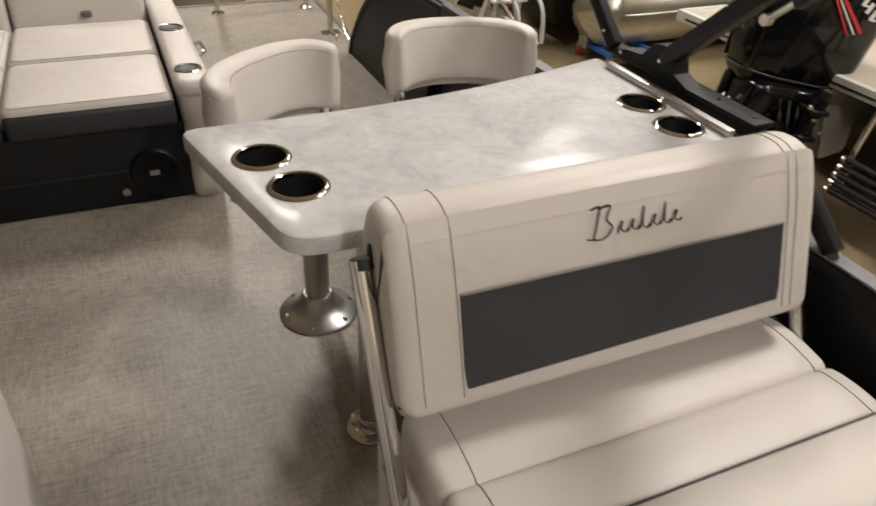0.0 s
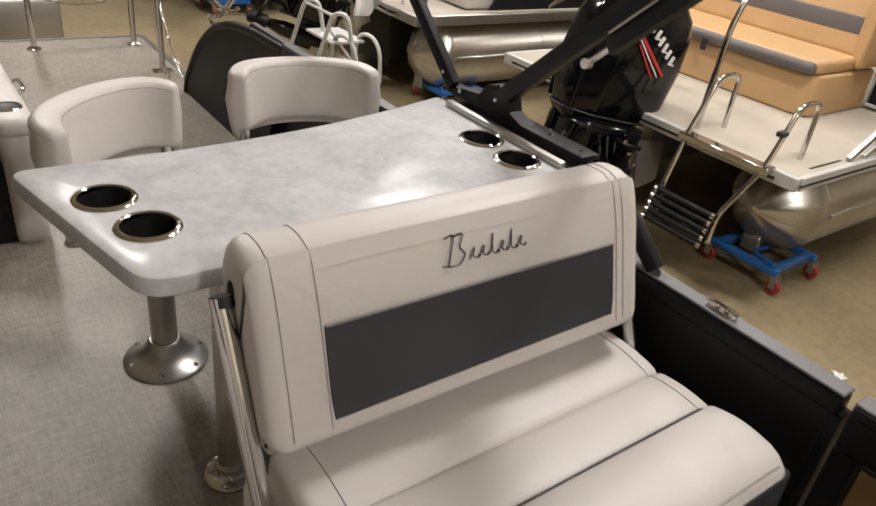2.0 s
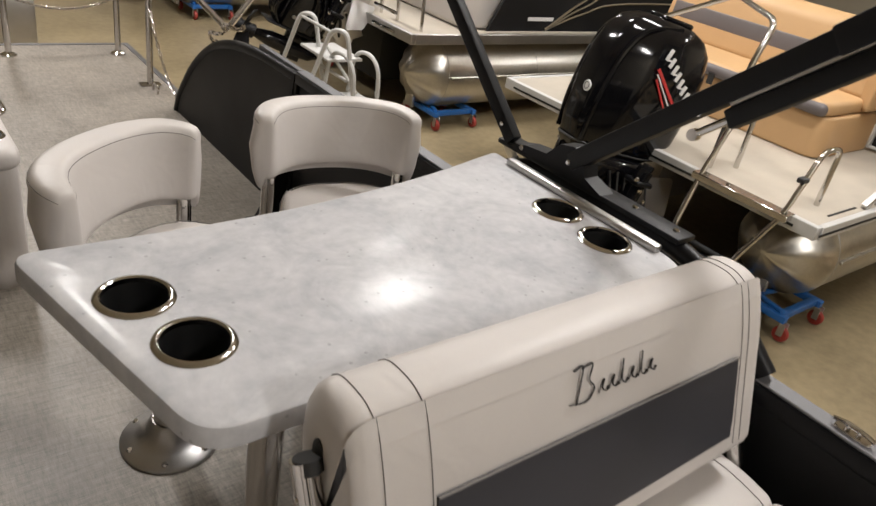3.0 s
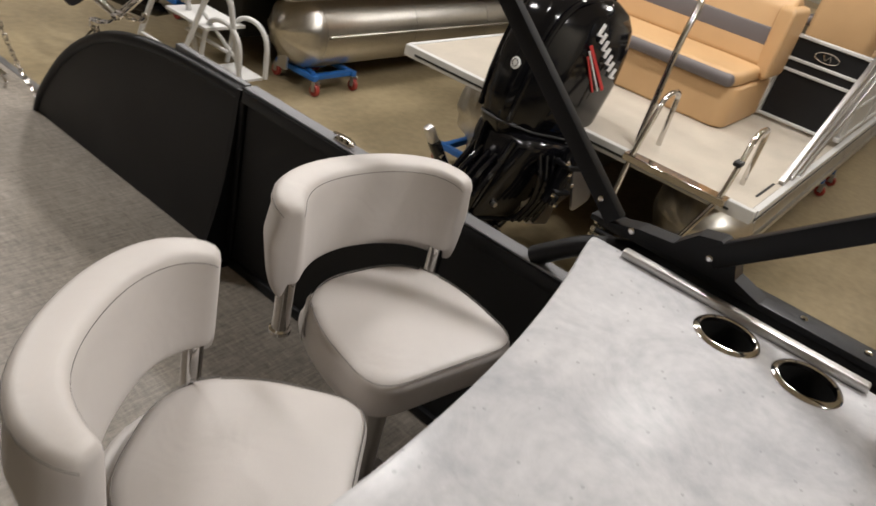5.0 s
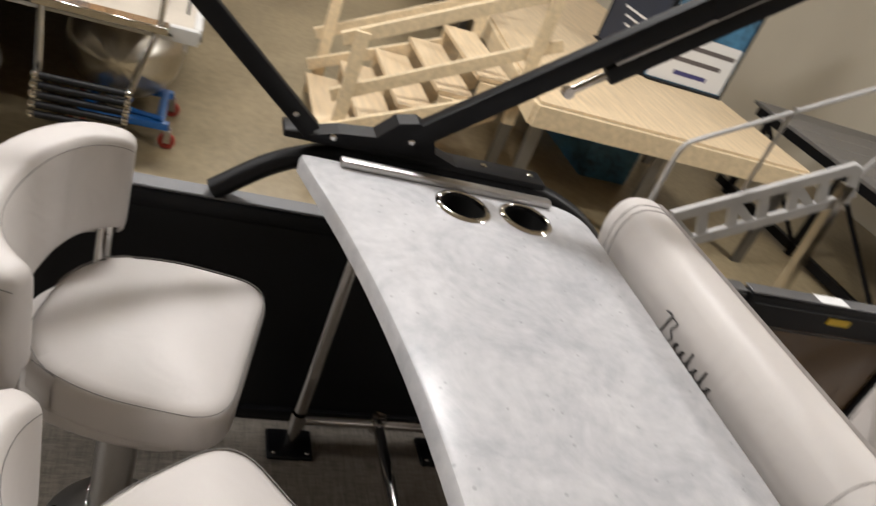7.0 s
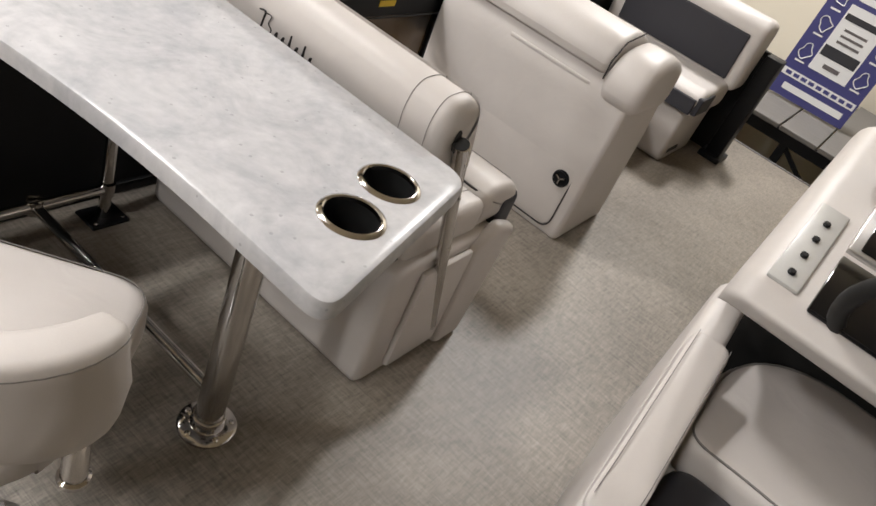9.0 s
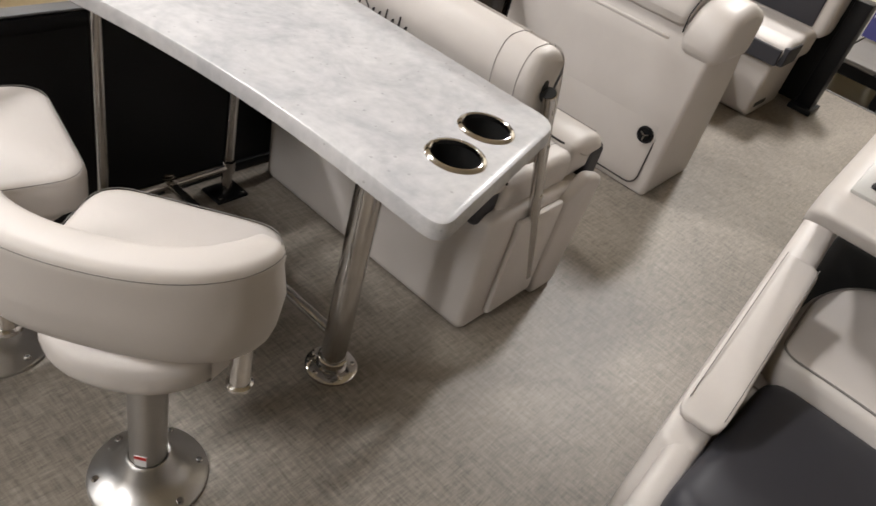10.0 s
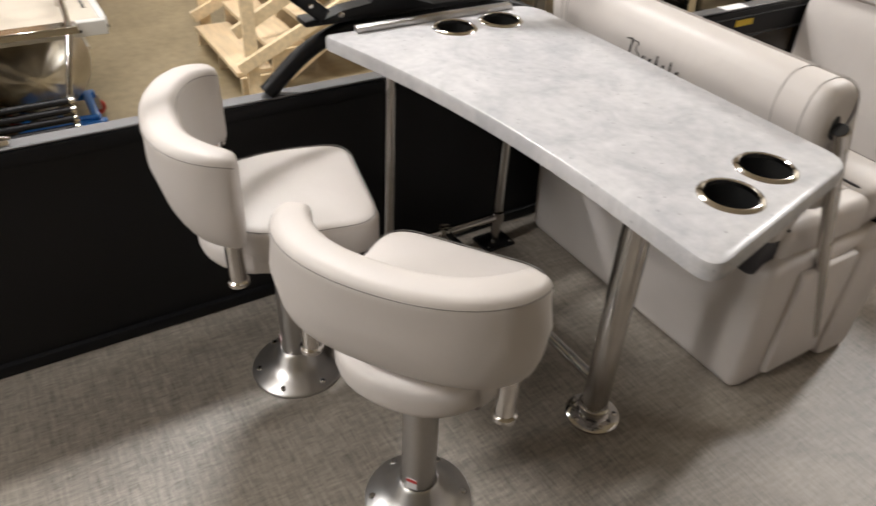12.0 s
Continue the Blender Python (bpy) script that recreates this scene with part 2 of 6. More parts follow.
def smooth_path(pts, steps=6):
    """Catmull-Rom through the points."""
    p = [Vector(q) for q in pts]
    p = [2 * p[0] - p[1]] + p + [2 * p[-1] - p[-2]]
    out = []
    for i in range(1, len(p) - 2):
        a, b, c, d = p[i - 1:i + 3]
        for k in range(steps):
            t = k / steps
            out.append(0.5 * (2 * b + (c - a) * t + (2 * a - 5 * b + 4 * c - d) * t * t + (3 * b - a - 3 * c + d) * t ** 3))
    out.append(p[-2])
    return out


def bent(pts, r=0.08, steps=5):
    """A polyline with its corners rounded to about r."""
    p = [Vector(q) for q in pts]
    out = [p[0]]
    for a, b, c in zip(p, p[1:], p[2:]):
        u, v = (a - b), (c - b)
        k = min(r, u.length * 0.45, v.length * 0.45)
        s, e = b + u.normalized() * k, b + v.normalized() * k
        for i in range(steps + 1):
            t = i / steps
            out.append((1 - t) ** 2 * s + 2 * t * (1 - t) * b + t * t * e)
    out.append(p[-1])
    return out


def tube(pts, r=0.016, seg=10, bm=None, closed=False, flat=1.0):
    """A round tube along the points."""
    bm = bm or bmesh.new()
    p = [Vector(q) for q in pts]
    n = len(p)
    rings, side = [], None
    for i in range(n):
        if closed:
            d = p[(i + 1) % n] - p[i - 1]
        else:
            d = p[min(i + 1, n - 1)] - p[max(i - 1, 0)]
        d.normalize()
        if side is None:
            side = d.orthogonal().normalized()
        side = (side - d * side.dot(d)).normalized()
        up = d.cross(side)
        rings.append([bm.verts.new(p[i] + r * (math.cos(a) * side + flat * math.sin(a) * up)) for a in [2 * math.pi * k / seg for k in range(seg)]])
    pairs = list(zip(rings, rings[1:])) + ([(rings[-1], rings[0])] if closed else [])
    for a, b in pairs:
        for k in range(seg):
            j = (k + 1) % seg
            bm.faces.new((a[k], a[j], b[j], b[k]))
    if not closed:
        bm.faces.new(rings[0])
        bm.faces.new(rings[-1])
    return bm


def bar(a, b, w, h, bm=None, up=(0, 0, 1), r=0.0):
    """A square bar from a to b, w wide and h high."""
    bm = bm or bmesh.new()
    a, b = Vector(a), Vector(b)
    d = (b - a)
    z = Vector(up)
    x = d.cross(z).normalized()
    z = x.cross(d).normalized()
    m = Matrix((x, d.normalized(), z)).transposed().to_4x4()
    m.translation = (a + b) / 2
    sub = box(-w / 2, w / 2, -d.length / 2, d.length / 2, -h / 2, h / 2, r)
    sub.transform(m)
    tmp = bpy.data.meshes.new("tmp")
    sub.to_mesh(tmp)
    sub.free()
    bm.from_mesh(tmp)
    bpy.data.meshes.remove(tmp)
    return bm


def rounded(poly, radii, steps=6):
    """A plan outline with rounded corners."""
    out = []
    n = len(poly)
    for i in range(n):
        a, b, c = Vector(poly[i - 1]), Vector(poly[i]), Vector(poly[(i + 1) % n])
        r = radii[i] if isinstance(radii, (list, tuple)) else radii
        if r <= 0:
            out.append((b.x, b.y))
            continue
        u, v = (a - b).normalized(), (c - b).normalized()
        s, e = b + u * r, b + v * r
        for k in range(steps + 1):
            t = k / steps
            q = (1 - t) ** 2 * s + 2 * t * (1 - t) * b + t * t * e
            out.append((q.x, q.y))
    return out


def inset(poly, d):
    """The outline (anticlockwise) moved inwards by d."""
    out = []
    n = len(poly)
    for i in range(n):
        a, b, c = Vector(poly[i - 1]), Vector(poly[i]), Vector(poly[(i + 1) % n])
        t = (c - a)
        if t.length < 1e-9:
            out.append(tuple(b))
            continue
        t.normalize()
        out.append((b.x - t.y * d, b.y + t.x * d))
    return out


def shrunk(poly, d):
    """The outline drawn in by about d on every side."""
    xs, ys = [q[0] for q in poly], [q[1] for q in poly]
    mx, my, ex, ey = (max(xs) + min(xs)) / 2, (max(ys) + min(ys)) / 2, max(xs) - min(xs), max(ys) - min(ys)
    return [(mx + (x - mx) * (1 - 2 * d / ex), my + (y - my) * (1 - 2 * d / ey)) for x, y in poly]


def pad(poly, rings, bm=None, crown=0.0):
    """A body from an anticlockwise outline: rings of (inset, height), closed below and above; crown lifts the middle."""
    bm = bm or bmesh.new()
    loops = []
    xs, ys = [q[0] for q in poly], [q[1] for q in poly]
    mx, my, ex, ey = (max(xs) + min(xs)) / 2, (max(ys) + min(ys)) / 2, max(xs) - min(xs), max(ys) - min(ys)
    for d, z in rings:
        loops.append([bm.verts.new((mx + (x - mx) * (1 - 2 * d / ex), my + (y - my) * (1 - 2 * d / ey), z)) for x, y in poly])
    n = len(poly)
    for a, b in zip(loops, loops[1:]):
        for i in range(n):
            j = (i + 1) % n
            bm.faces.new((a[i], a[j], b[j], b[i]))
    bm.faces.new(list(reversed(loops[0])))
    if crown:
        cx, cy = sum(v.co.x for v in loops[-1]) / n, sum(v.co.y for v in loops[-1]) / n
        last = loops[-1]
        for f in (0.75, 0.45, 0.2):
            ring = [bm.verts.new((cx + (v.co.x - cx) * f, cy + (v.co.y - cy) * f, loops[-1][0].co.z + crown * (1 - f * f))) for v in loops[-1]]
            for i in range(n):
                j = (i + 1) % n
                bm.faces.new((last[i], last[j], ring[j], ring[i]))
            last = ring
        tip = bm.verts.new((cx, cy, loops[-1][0].co.z + crown))
        for i in range(n):
            bm.faces.new((last[i], last[(i + 1) % n], tip))
    else:
        bm.faces.new(loops[-1])
    return bm


def soft(h0, h1, r, steps=4):
    """Rings of a cushion with rounded lower and upper rims."""
    out = []
    for k in range(steps + 1):
        a = math.pi / 2 * k / steps
        out.append((r * (1 - math.sin(a)), h0 + r * (1 - math.cos(a))))
    for k in range(steps + 1):
        a = math.pi / 2 * k / steps
        out.append((r * (1 - math.cos(a)), h1 - r * (1 - math.sin(a))))
    return out


def run(profile, x0, x1, end=0.0, steps=3):
    """A profile in the y-z plane drawn along x, with ends rounded by end."""
    bm = bmesh.new()
    rings = []
    stops = [(x0, end), (x1, end)]
    if end > 0:
        stops = []
        for k in range(steps + 1):
            a = math.pi / 2 * k / steps
            stops.append((x0 + end * (1 - math.cos(a)), end * (1 - math.sin(a))))
        stops += [(x0 + x1 - x, d) for x, d in reversed(stops)]
    for x, d in stops:
        loop = profile
        if end > 0 and d > 1e-6:
            ys, zs = [q[0] for q in profile], [q[1] for q in profile]
            ey, ez = max(ys) - min(ys), max(zs) - min(zs)
            my, mz = (max(ys) + min(ys)) / 2, (max(zs) + min(zs)) / 2
            loop = [(my + (y - my) * (1 - 2 * d / ey), mz + (z - mz) * (1 - 2 * d / ez)) for y, z in profile]
        rings.append([bm.verts.new((x, y, z)) for y, z in loop])
    n = len(profile)
    for a, b in zip(rings, rings[1:]):
        for i in range(n):
            j = (i + 1) % n
            bm.faces.new((a[i], a[j], b[j], b[i]))
    bm.faces.new(rings[0])
    bm.faces.new(rings[-1])
    return bm


def seam(pts, parent, r=0.0009, mat=None, name="stitched_seam"):
    return part(name, tube(pts, r, 5), mat or STITCH, parent)


def bolts(parent, spots, r=0.008, h=0.006, mat=None, turn=None):
    first = None
    for s in spots:
        if first is None:
            first = part("bolt", lathe([(0, h), (r * 0.6, h), (r, h * 0.45), (r, 0)], 10), mat or CHROME, parent)
            first.matrix_basis = Matrix.Translation(s) @ (turn or Matrix())
        else:
            ob = new("bolt", first.data)
            ob.parent = parent
            ob.matrix_basis = Matrix.Translation(s) @ (turn or Matrix())


# ---- the hall ----
FLOOR_Z = -0.93
hall = [("floor", (-7, 20.6, -6.9, 14, FLOOR_Z - 0.2, FLOOR_Z), CONCRETE, "tan sealed concrete showroom floor with stains"),
        ("wall_south", (-7, 20.6, -7.1, -6.9, FLOOR_Z, 4.6), CREAM, "plain cream painted showroom wall"),
        ("wall_west", (-7.2, -7, -7.1, 14, FLOOR_Z, 4.6), CREAM, "plain cream painted showroom wall"),
        ("wall_north", (-7.2, 20.6, 14, 14.2, FLOOR_Z, 4.6), CREAM, "plain cream painted showroom wall"),
        ("ceiling", (-7.2, 20.6, -7.1, 14.2, 4.6, 4.75), CREAM, "plain pale showroom ceiling")]
for nm, b, mt, lb in hall:
    solo(nm, box(*b), mt, lb, nm.split("_")[0], kind="structure", smooth=False)
# the east side runs askew to the boats: its own axes, y along the wall and x into it
ASKEW = pose(11.15, -2.48, 0, 0, 0, -26.6)
bm = box(0.80, 1.0, -4.6, 18.2, FLOOR_Z, 4.6)
bm.transform(ASKEW)
solo("wall_east", bm, CREAM, "plain cream painted showroom wall", "wall", kind="structure", smooth=False)


def high_bay(x, y):
    t = thing("ceiling_lamp", "long white ceiling lamp, lit, unseen overhead", "lamp", "high bay lamps", Matrix.Translation((x, y, LAMP_Z)))
    part("housing", box(-0.19, 0.19, -0.52, 0.52, 0.0, 0.07, 0.012), WHITE_TRIM, t)
    part("diffuser", box(-0.17, 0.17, -0.5, 0.5, -0.012, 0.002, 0.004), LAMP_GLOW, t, "glowing warm white diffuser")
    for sx in (-0.4, 0.4):
        part("cable", tube([(0, sx, 0.06), (0, sx, 0.3)], 0.004, 6), RUBBER, t)


# a housing for each light, all out of view; the last five are invented
for lx, ly in LAMPS:
    high_bay(lx, ly)

# ---- the boat: deck and sides ----
deck = thing("deck", "taupe woven vinyl boat deck floor", "floor", kind="structure")
part("deck_floor", box(-1.45, 1.10, -3.95, 3.85, -0.06, 0.0), WOVEN, deck, "taupe woven vinyl covering", smooth=False)
bm = box(-1.47, 1.13, -3.97, -3.95, -0.10, 0.004)
box(-1.47, 1.13, 3.85, 3.88, -0.10, 0.004, bm=bm)
box(1.10, 1.13, -3.95, 3.85, -0.10, 0.004, bm=bm)
box(-1.47, -1.45, -3.95, 3.85, -0.10, 0.004, bm=bm)
part("edge_trim", bm, RAIL_ALU, deck, "grey aluminium deck edge", smooth=False)
for px in (-1.05, 0.70):
    bm = lathe([(0, -3.6), (0.32, -3.4), (0.33, 3.3), (0.24, 3.62), (0, 3.66)], 28, turn=Matrix.Rotation(-math.pi / 2, 4, "X"), at=(px, 0, -0.47))
    part("pontoon", bm, TUBE_ALU, deck, "bright aluminium pontoon tube")
bm = bmesh.new()
for cy in [-3.6 + 0.6 * i for i in range(13)]:
    box(-1.4, 1.05, cy - 0.03, cy + 0.03, -0.13, -0.061, bm=bm)
part("cross_member", bm, RAIL_ALU, deck, smooth=False)
bm = bmesh.new()
for px in (-1.05, 0.70):
    for cy in (-2.6, 0.0, 2.6):
        box(px - 0.25, px + 0.25, cy - 0.2, cy + 0.2, FLOOR_Z, -0.79, bm=bm)
part("support_block", bm, RUBBER, deck, smooth=False)


def fence_panel(y0, y1, x=1.0, name="boat_fence", label="black boat side panel under a slim grey rail", face=1):
    """One straight side panel: skin, hemmed posts, top rail."""
    t = thing(name, label, "fence", "boat side panels", Matrix.Translation((x, (y0 + y1) / 2, 0)))
    h = (y1 - y0) / 2
    part("panel", box(0.012, 0.030, -h + 0.012, h - 0.012, 0.03, 0.557, 0.002, 1), BLACK_PANEL, t, "satin black skin")
    part("top_rail", box(-0.004, 0.048, -h, h, 0.557, 0.597, 0.008, 2), BLACK_METAL, t)
    part("rail_cap", box(0.002, 0.046, -h, h, 0.5975, 0.604, 0.0025, 1), CAP, t, "grey anodised cap strip")
    part("bottom_rail", box(-0.002, 0.046, -h, h, 0.0, 0.035, 0.006, 2), BLACK_METAL, t)
    for s in (-1, 1):
        part("post", box(0.0, 0.044, s * h - 0.012, s * h + 0.012, 0.03, 0.562, 0.004, 1), BLACK_METAL, t)
    return t


def cleat(x, y, z, turn=0):
    t = thing("mooring_cleat", "small polished steel cleat on the side rail", "cleat", "rail cleats", pose(x, y, z, 0, 0, turn) @ Matrix.Diagonal((0.75, 0.75, 0.75, 1)))
    part("base", pad(rounded([(-0.014, -0.045), (0.014, -0.045), (0.014, 0.045), (-0.014, 0.045)], 0.012, 4), [(0, 0), (0, 0.004), (0.002, 0.007)]), CHROME, t)
    part("horn", tube(smooth_path([(0, -0.05, 0.016), (0, -0.02, 0.022), (0, 0.02, 0.022), (0, 0.05, 0.016)]), 0.006, 8), CHROME, t)
    for s in (-1, 1):
        part("stem", lathe([(0.006, 0.005), (0.006, 0.022)], 8, at=(0, s * 0.014, 0)), CHROME, t)


fence_panel(-0.925, 1.43)
fence_panel(-3.4, -1.72)
cleat(1.024, -0.645, 0.604)
cleat(1.024, 1.045, 0.604)


def end_wing():
    """The last side panel, which sweeps down to the deck in a quarter curve, with its flared fin."""
    t = thing("boat_fence", "black boat side panel with a curved sweep down to the deck", "fence", "boat side panels", Matrix.Translation((1.0, 1.45, 0)))
    top = [(0.0, 0.572), (0.28, 0.565), (0.50, 0.540), (0.70, 0.490), (0.87, 0.405), (1.01, 0.30), (1.12, 0.185), (1.20, 0.085), (1.24, 0.0)]
    curve = smooth_path([(0, y, z) for y, z in top], 5)
    bm = bmesh.new()
    for x in (0.012, 0.030):
        bm.faces.new([bm.verts.new((x, 0, 0.0))] + [bm.verts.new((x, p.y, p.z)) for p in curve])
    bm.verts.ensure_lookup_table()
    n = len(bm.verts) // 2
    for i in range(n):
        j = (i + 1) % n
        bm.faces.new((bm.verts[i], bm.verts[j], bm.verts[n + j], bm.verts[n + i]))
    part("panel", bm, BLACK_PANEL, t, "satin black skin", smooth=False)
    part("curved_rail", tube([p + Vector((0.021, 0, 0)) for p in curve], 0.021, 10), BLACK_METAL, t)
    part("rail_cap", box(0.024, 0.048, 0, 0.34, 0.578, 0.598, 0.002, 1), CAP, t, "grey anodised cap strip")
    # the fin that flares inboard at its foot
    prof = smooth_path([(0.0, 0, 0.59), (-0.012, 0, 0.45), (-0.035, 0, 0.28), (-0.075, 0, 0.12), (-0.13, 0, 0.0)], 5)
    bm = bmesh.new()
    for y in (-0.012, 0.006):
        bm.faces.new([bm.verts.new((0.012, y, 0.59))] + [bm.verts.new((p.x, y, p.z)) for p in prof] + [bm.verts.new((0.012, y, 0.0))])
    bm.verts.ensure_lookup_table()
    n = len(bm.verts) // 2
    for i in range(n):
        j = (i + 1) % n
        bm.faces.new((bm.verts[i], bm.verts[j], bm.verts[n + j], bm.verts[n + i]))
    part("fin", bm, BLACK_METAL, t, "flared black fin", smooth=False)
    part("foot", box(-0.15, 0.0, -0.03, 0.03, 0.0, 0.008, 0.003, 1), BLACK_METAL, t)


end_wing()


def side_gate(y0, y1):
    """The boarding gate: black frame, smoked window, labels."""
    t = thing("side_gate", "black framed boarding gate with a smoked window", "gate", at=Matrix.Translation((1.0, 0, 0)))
    for nm, b in (("top_rail", (0.0, 0.044, y0, y1, 0.50, 0.597)), ("bottom_rail", (0.0, 0.044, y0, y1, 0.03, 0.10)),
                  ("stile", (0.0, 0.044, y0, y0 + 0.05, 0.10, 0.50)), ("stile", (0.0, 0.044, y1 - 0.05, y1, 0.10, 0.50))):
        part(nm, box(*b, 0.004, 1), BLACK_METAL, t)
    part("rail_cap", box(0.002, 0.046, y0, y1, 0.5975, 0.604, 0.0025, 1), CAP, t, "grey anodised cap strip")
    part("bead", tube([(-0.002, y0 + 0.05, 0.10), (-0.002, y0 + 0.05, 0.498), (-0.002, y1 - 0.05, 0.498), (-0.002, y1 - 0.05, 0.10)], 0.004, 6, closed=True), BLACK_METAL, t)
    part("bead", tube([(-0.002, y0 + 0.02, 0.572), (-0.002, y1 - 0.02, 0.572)], 0.003, 6), BLACK_METAL, t)
    w = part("window", box(0.018, 0.024, y0 + 0.05, y1 - 0.05, 0.10, 0.50), SMOKED, t, "smoked brown acrylic pane", smooth=False)
    w.visible_shadow = False
    part("warning_label", box(-0.003, 0.0, -1.335, -1.25, 0.54, 0.562), YELLOW, t, "yellow warning label", smooth=False)
    part("white_label", box(0.004, 0.044, -1.30, -1.19, 0.604, 0.6048), PAPER, t, "white and red label on the cap", smooth=False)
    part("hinge", lathe([(0, 0.12), (0.012, 0.12), (0.012, 0), (0, 0)], 10, at=(-0.006, y1 - 0.006, 0.2)), BLACK_METAL, t)


side_gate(-1.70, -0.945)
gate_latch = thing("gate_latch", "small polished gate latch low on the fence post", "latch", at=Matrix.Translation((0.996, -0.938, 0.085)))
part("plate", box(-0.004, 0.0, -0.014, 0.014, 0.0, 0.062, 0.002, 1), CHROME, gate_latch)
part("lever", tube(smooth_path([(-0.006, 0.0, 0.05), (-0.020, 0.004, 0.03), (-0.014, 0.012, 0.004)]), 0.004, 8), CHROME, gate_latch)

# far side of the deck, behind the helm and lounge
far = thing("boat_fence", "black boat side panel along the helm side", "fence", "boat side panels", Matrix.Translation((-1.45, 0, 0)))
part("panel", box(-0.02, 0.0, -3.4, 2.9, 0.0, 0.575, 0.002, 1), BLACK_PANEL, far)
part("top_rail", box(-0.035, 0.012, -3.4, 2.9, 0.575, 0.62, 0.008, 2), BLACK_METAL, far)

# ---- bimini frame ----
frame_ = thing("bimini_frame", "black folding canopy frame on a raised arched mount", "canopy frame", at=Matrix.Translation((1.0, 0, 0)))
arch = bent([(0.022, 0.44, 0.61), (0.022, 0.33, 0.705), (0.022, 0.20, 0.752), (0.022, -0.22, 0.752), (0.022, -0.36, 0.70), (0.022, -0.47, 0.61)], 0.09)
part("arched_mount", tube(arch, 0.022, 12), BLACK_METAL, frame_)
part("mount_plate", box(-0.012, 0.05, -0.22, 0.34, 0.768, 0.782, 0.004, 2), BLACK_METAL, frame_)
# pivot bracket: a tapered knuckle
bm = bmesh.new()
prof = [(0.30, 0.782), (0.24, 0.800), (0.17, 0.808), (0.135, 0.845), (0.095, 0.855), (0.06, 0.84), (0.045, 0.80), (-0.01, 0.782)]
for x in (-0.016, 0.03):
    bm.faces.new([bm.verts.new((x, y, z)) for y, z in prof])
bm.verts.ensure_lookup_table()
for i in range(len(prof)):
    j = (i + 1) % len(prof)
    bm.faces.new((bm.verts[i], bm.verts[j], bm.verts[len(prof) + j], bm.verts[len(prof) + i]))
part("pivot_bracket", bm, BLACK_METAL, frame_, smooth=False)
bolts(frame_, [(-0.017, 0.10, 0.815), (-0.017, 0.25, 0.79)], 0.007, 0.004, turn=Matrix.Rotation(-math.pi / 2, 4, "Y"))
bolts(frame_, [(0.02, -0.08, 0.782), (0.02, -0.19, 0.782)], 0.007, 0.004)
d1 = Vector((0.0, 0.768, 0.641))
p1 = Vector((-0.006, 0.29, 0.79))
part("upper_arm", bar(p1, p1 + d1 * 3.3, 0.028, 0.036, r=0.004), BLACK_METAL, frame_)
part("arm_joint", bar(p1 + d1 * 1.28, p1 + d1 * 1.42, 0.05, 0.06, r=0.008), BLACK_METAL, frame_)
j1 = p1 + d1 * 1.36
part("cross_arm", bar(j1, j1 + Vector((0.02, -0.70, 0.71)) * 1.6, 0.03, 0.04, r=0.004), BLACK_METAL, frame_)
bolts(frame_, [p1 + d1 * 0.05 + Vector((-0.016, 0, 0))], 0.006, 0.004, turn=Matrix.Rotation(-math.pi / 2, 4, "Y"))
d2 = Vector((-0.034, -0.754, 0.656))
p2 = Vector((0.0, 0.10, 0.815))
part("lower_arm", bar(p2, p2 + d2 * 3.3, 0.034, 0.044, r=0.005), BLACK_METAL, frame_)
part("sleeve", bar(p2 + d2 * 0.62, p2 + d2 * 1.5, 0.042, 0.052, r=0.006), BLACK_METAL, frame_)
q = p2 + d2 * 0.40 + Vector((0, -0.031, -0.036))
part("gas_strut", bar(q, q + d2 * 1.6, 0.032, 0.038, r=0.006), BLACK_METAL, frame_)
part("silver_strip", bar(p2 + d2 * 0.42 + Vector((-0.008, -0.0165, -0.019)), p2 + d2 * 2.0 + Vector((-0.008, -0.0165, -0.019)), 0.02, 0.006), SATIN, frame_, "slim silver strip between the bars")
part("strut_rod", tube([q - d2 * 0.07, q + d2 * 0.02], 0.008, 10), CHROME, frame_)
part("strut_eye", lathe([(0, -0.008), (0.012, -0.008), (0.012, 0.008), (0, 0.008)], 12, at=q - d2 * 0.08, turn=Matrix.Rotation(math.pi / 2, 4, "Y")), CHROME, frame_)
part("strut_clip", bar(p2 + d2 * 0.98 + Vector((0, -0.06, -0.06)), p2 + d2 * 1.03 + Vector((0, -0.06, -0.06)), 0.034, 0.03, r=0.004), BLACK_METAL, frame_)

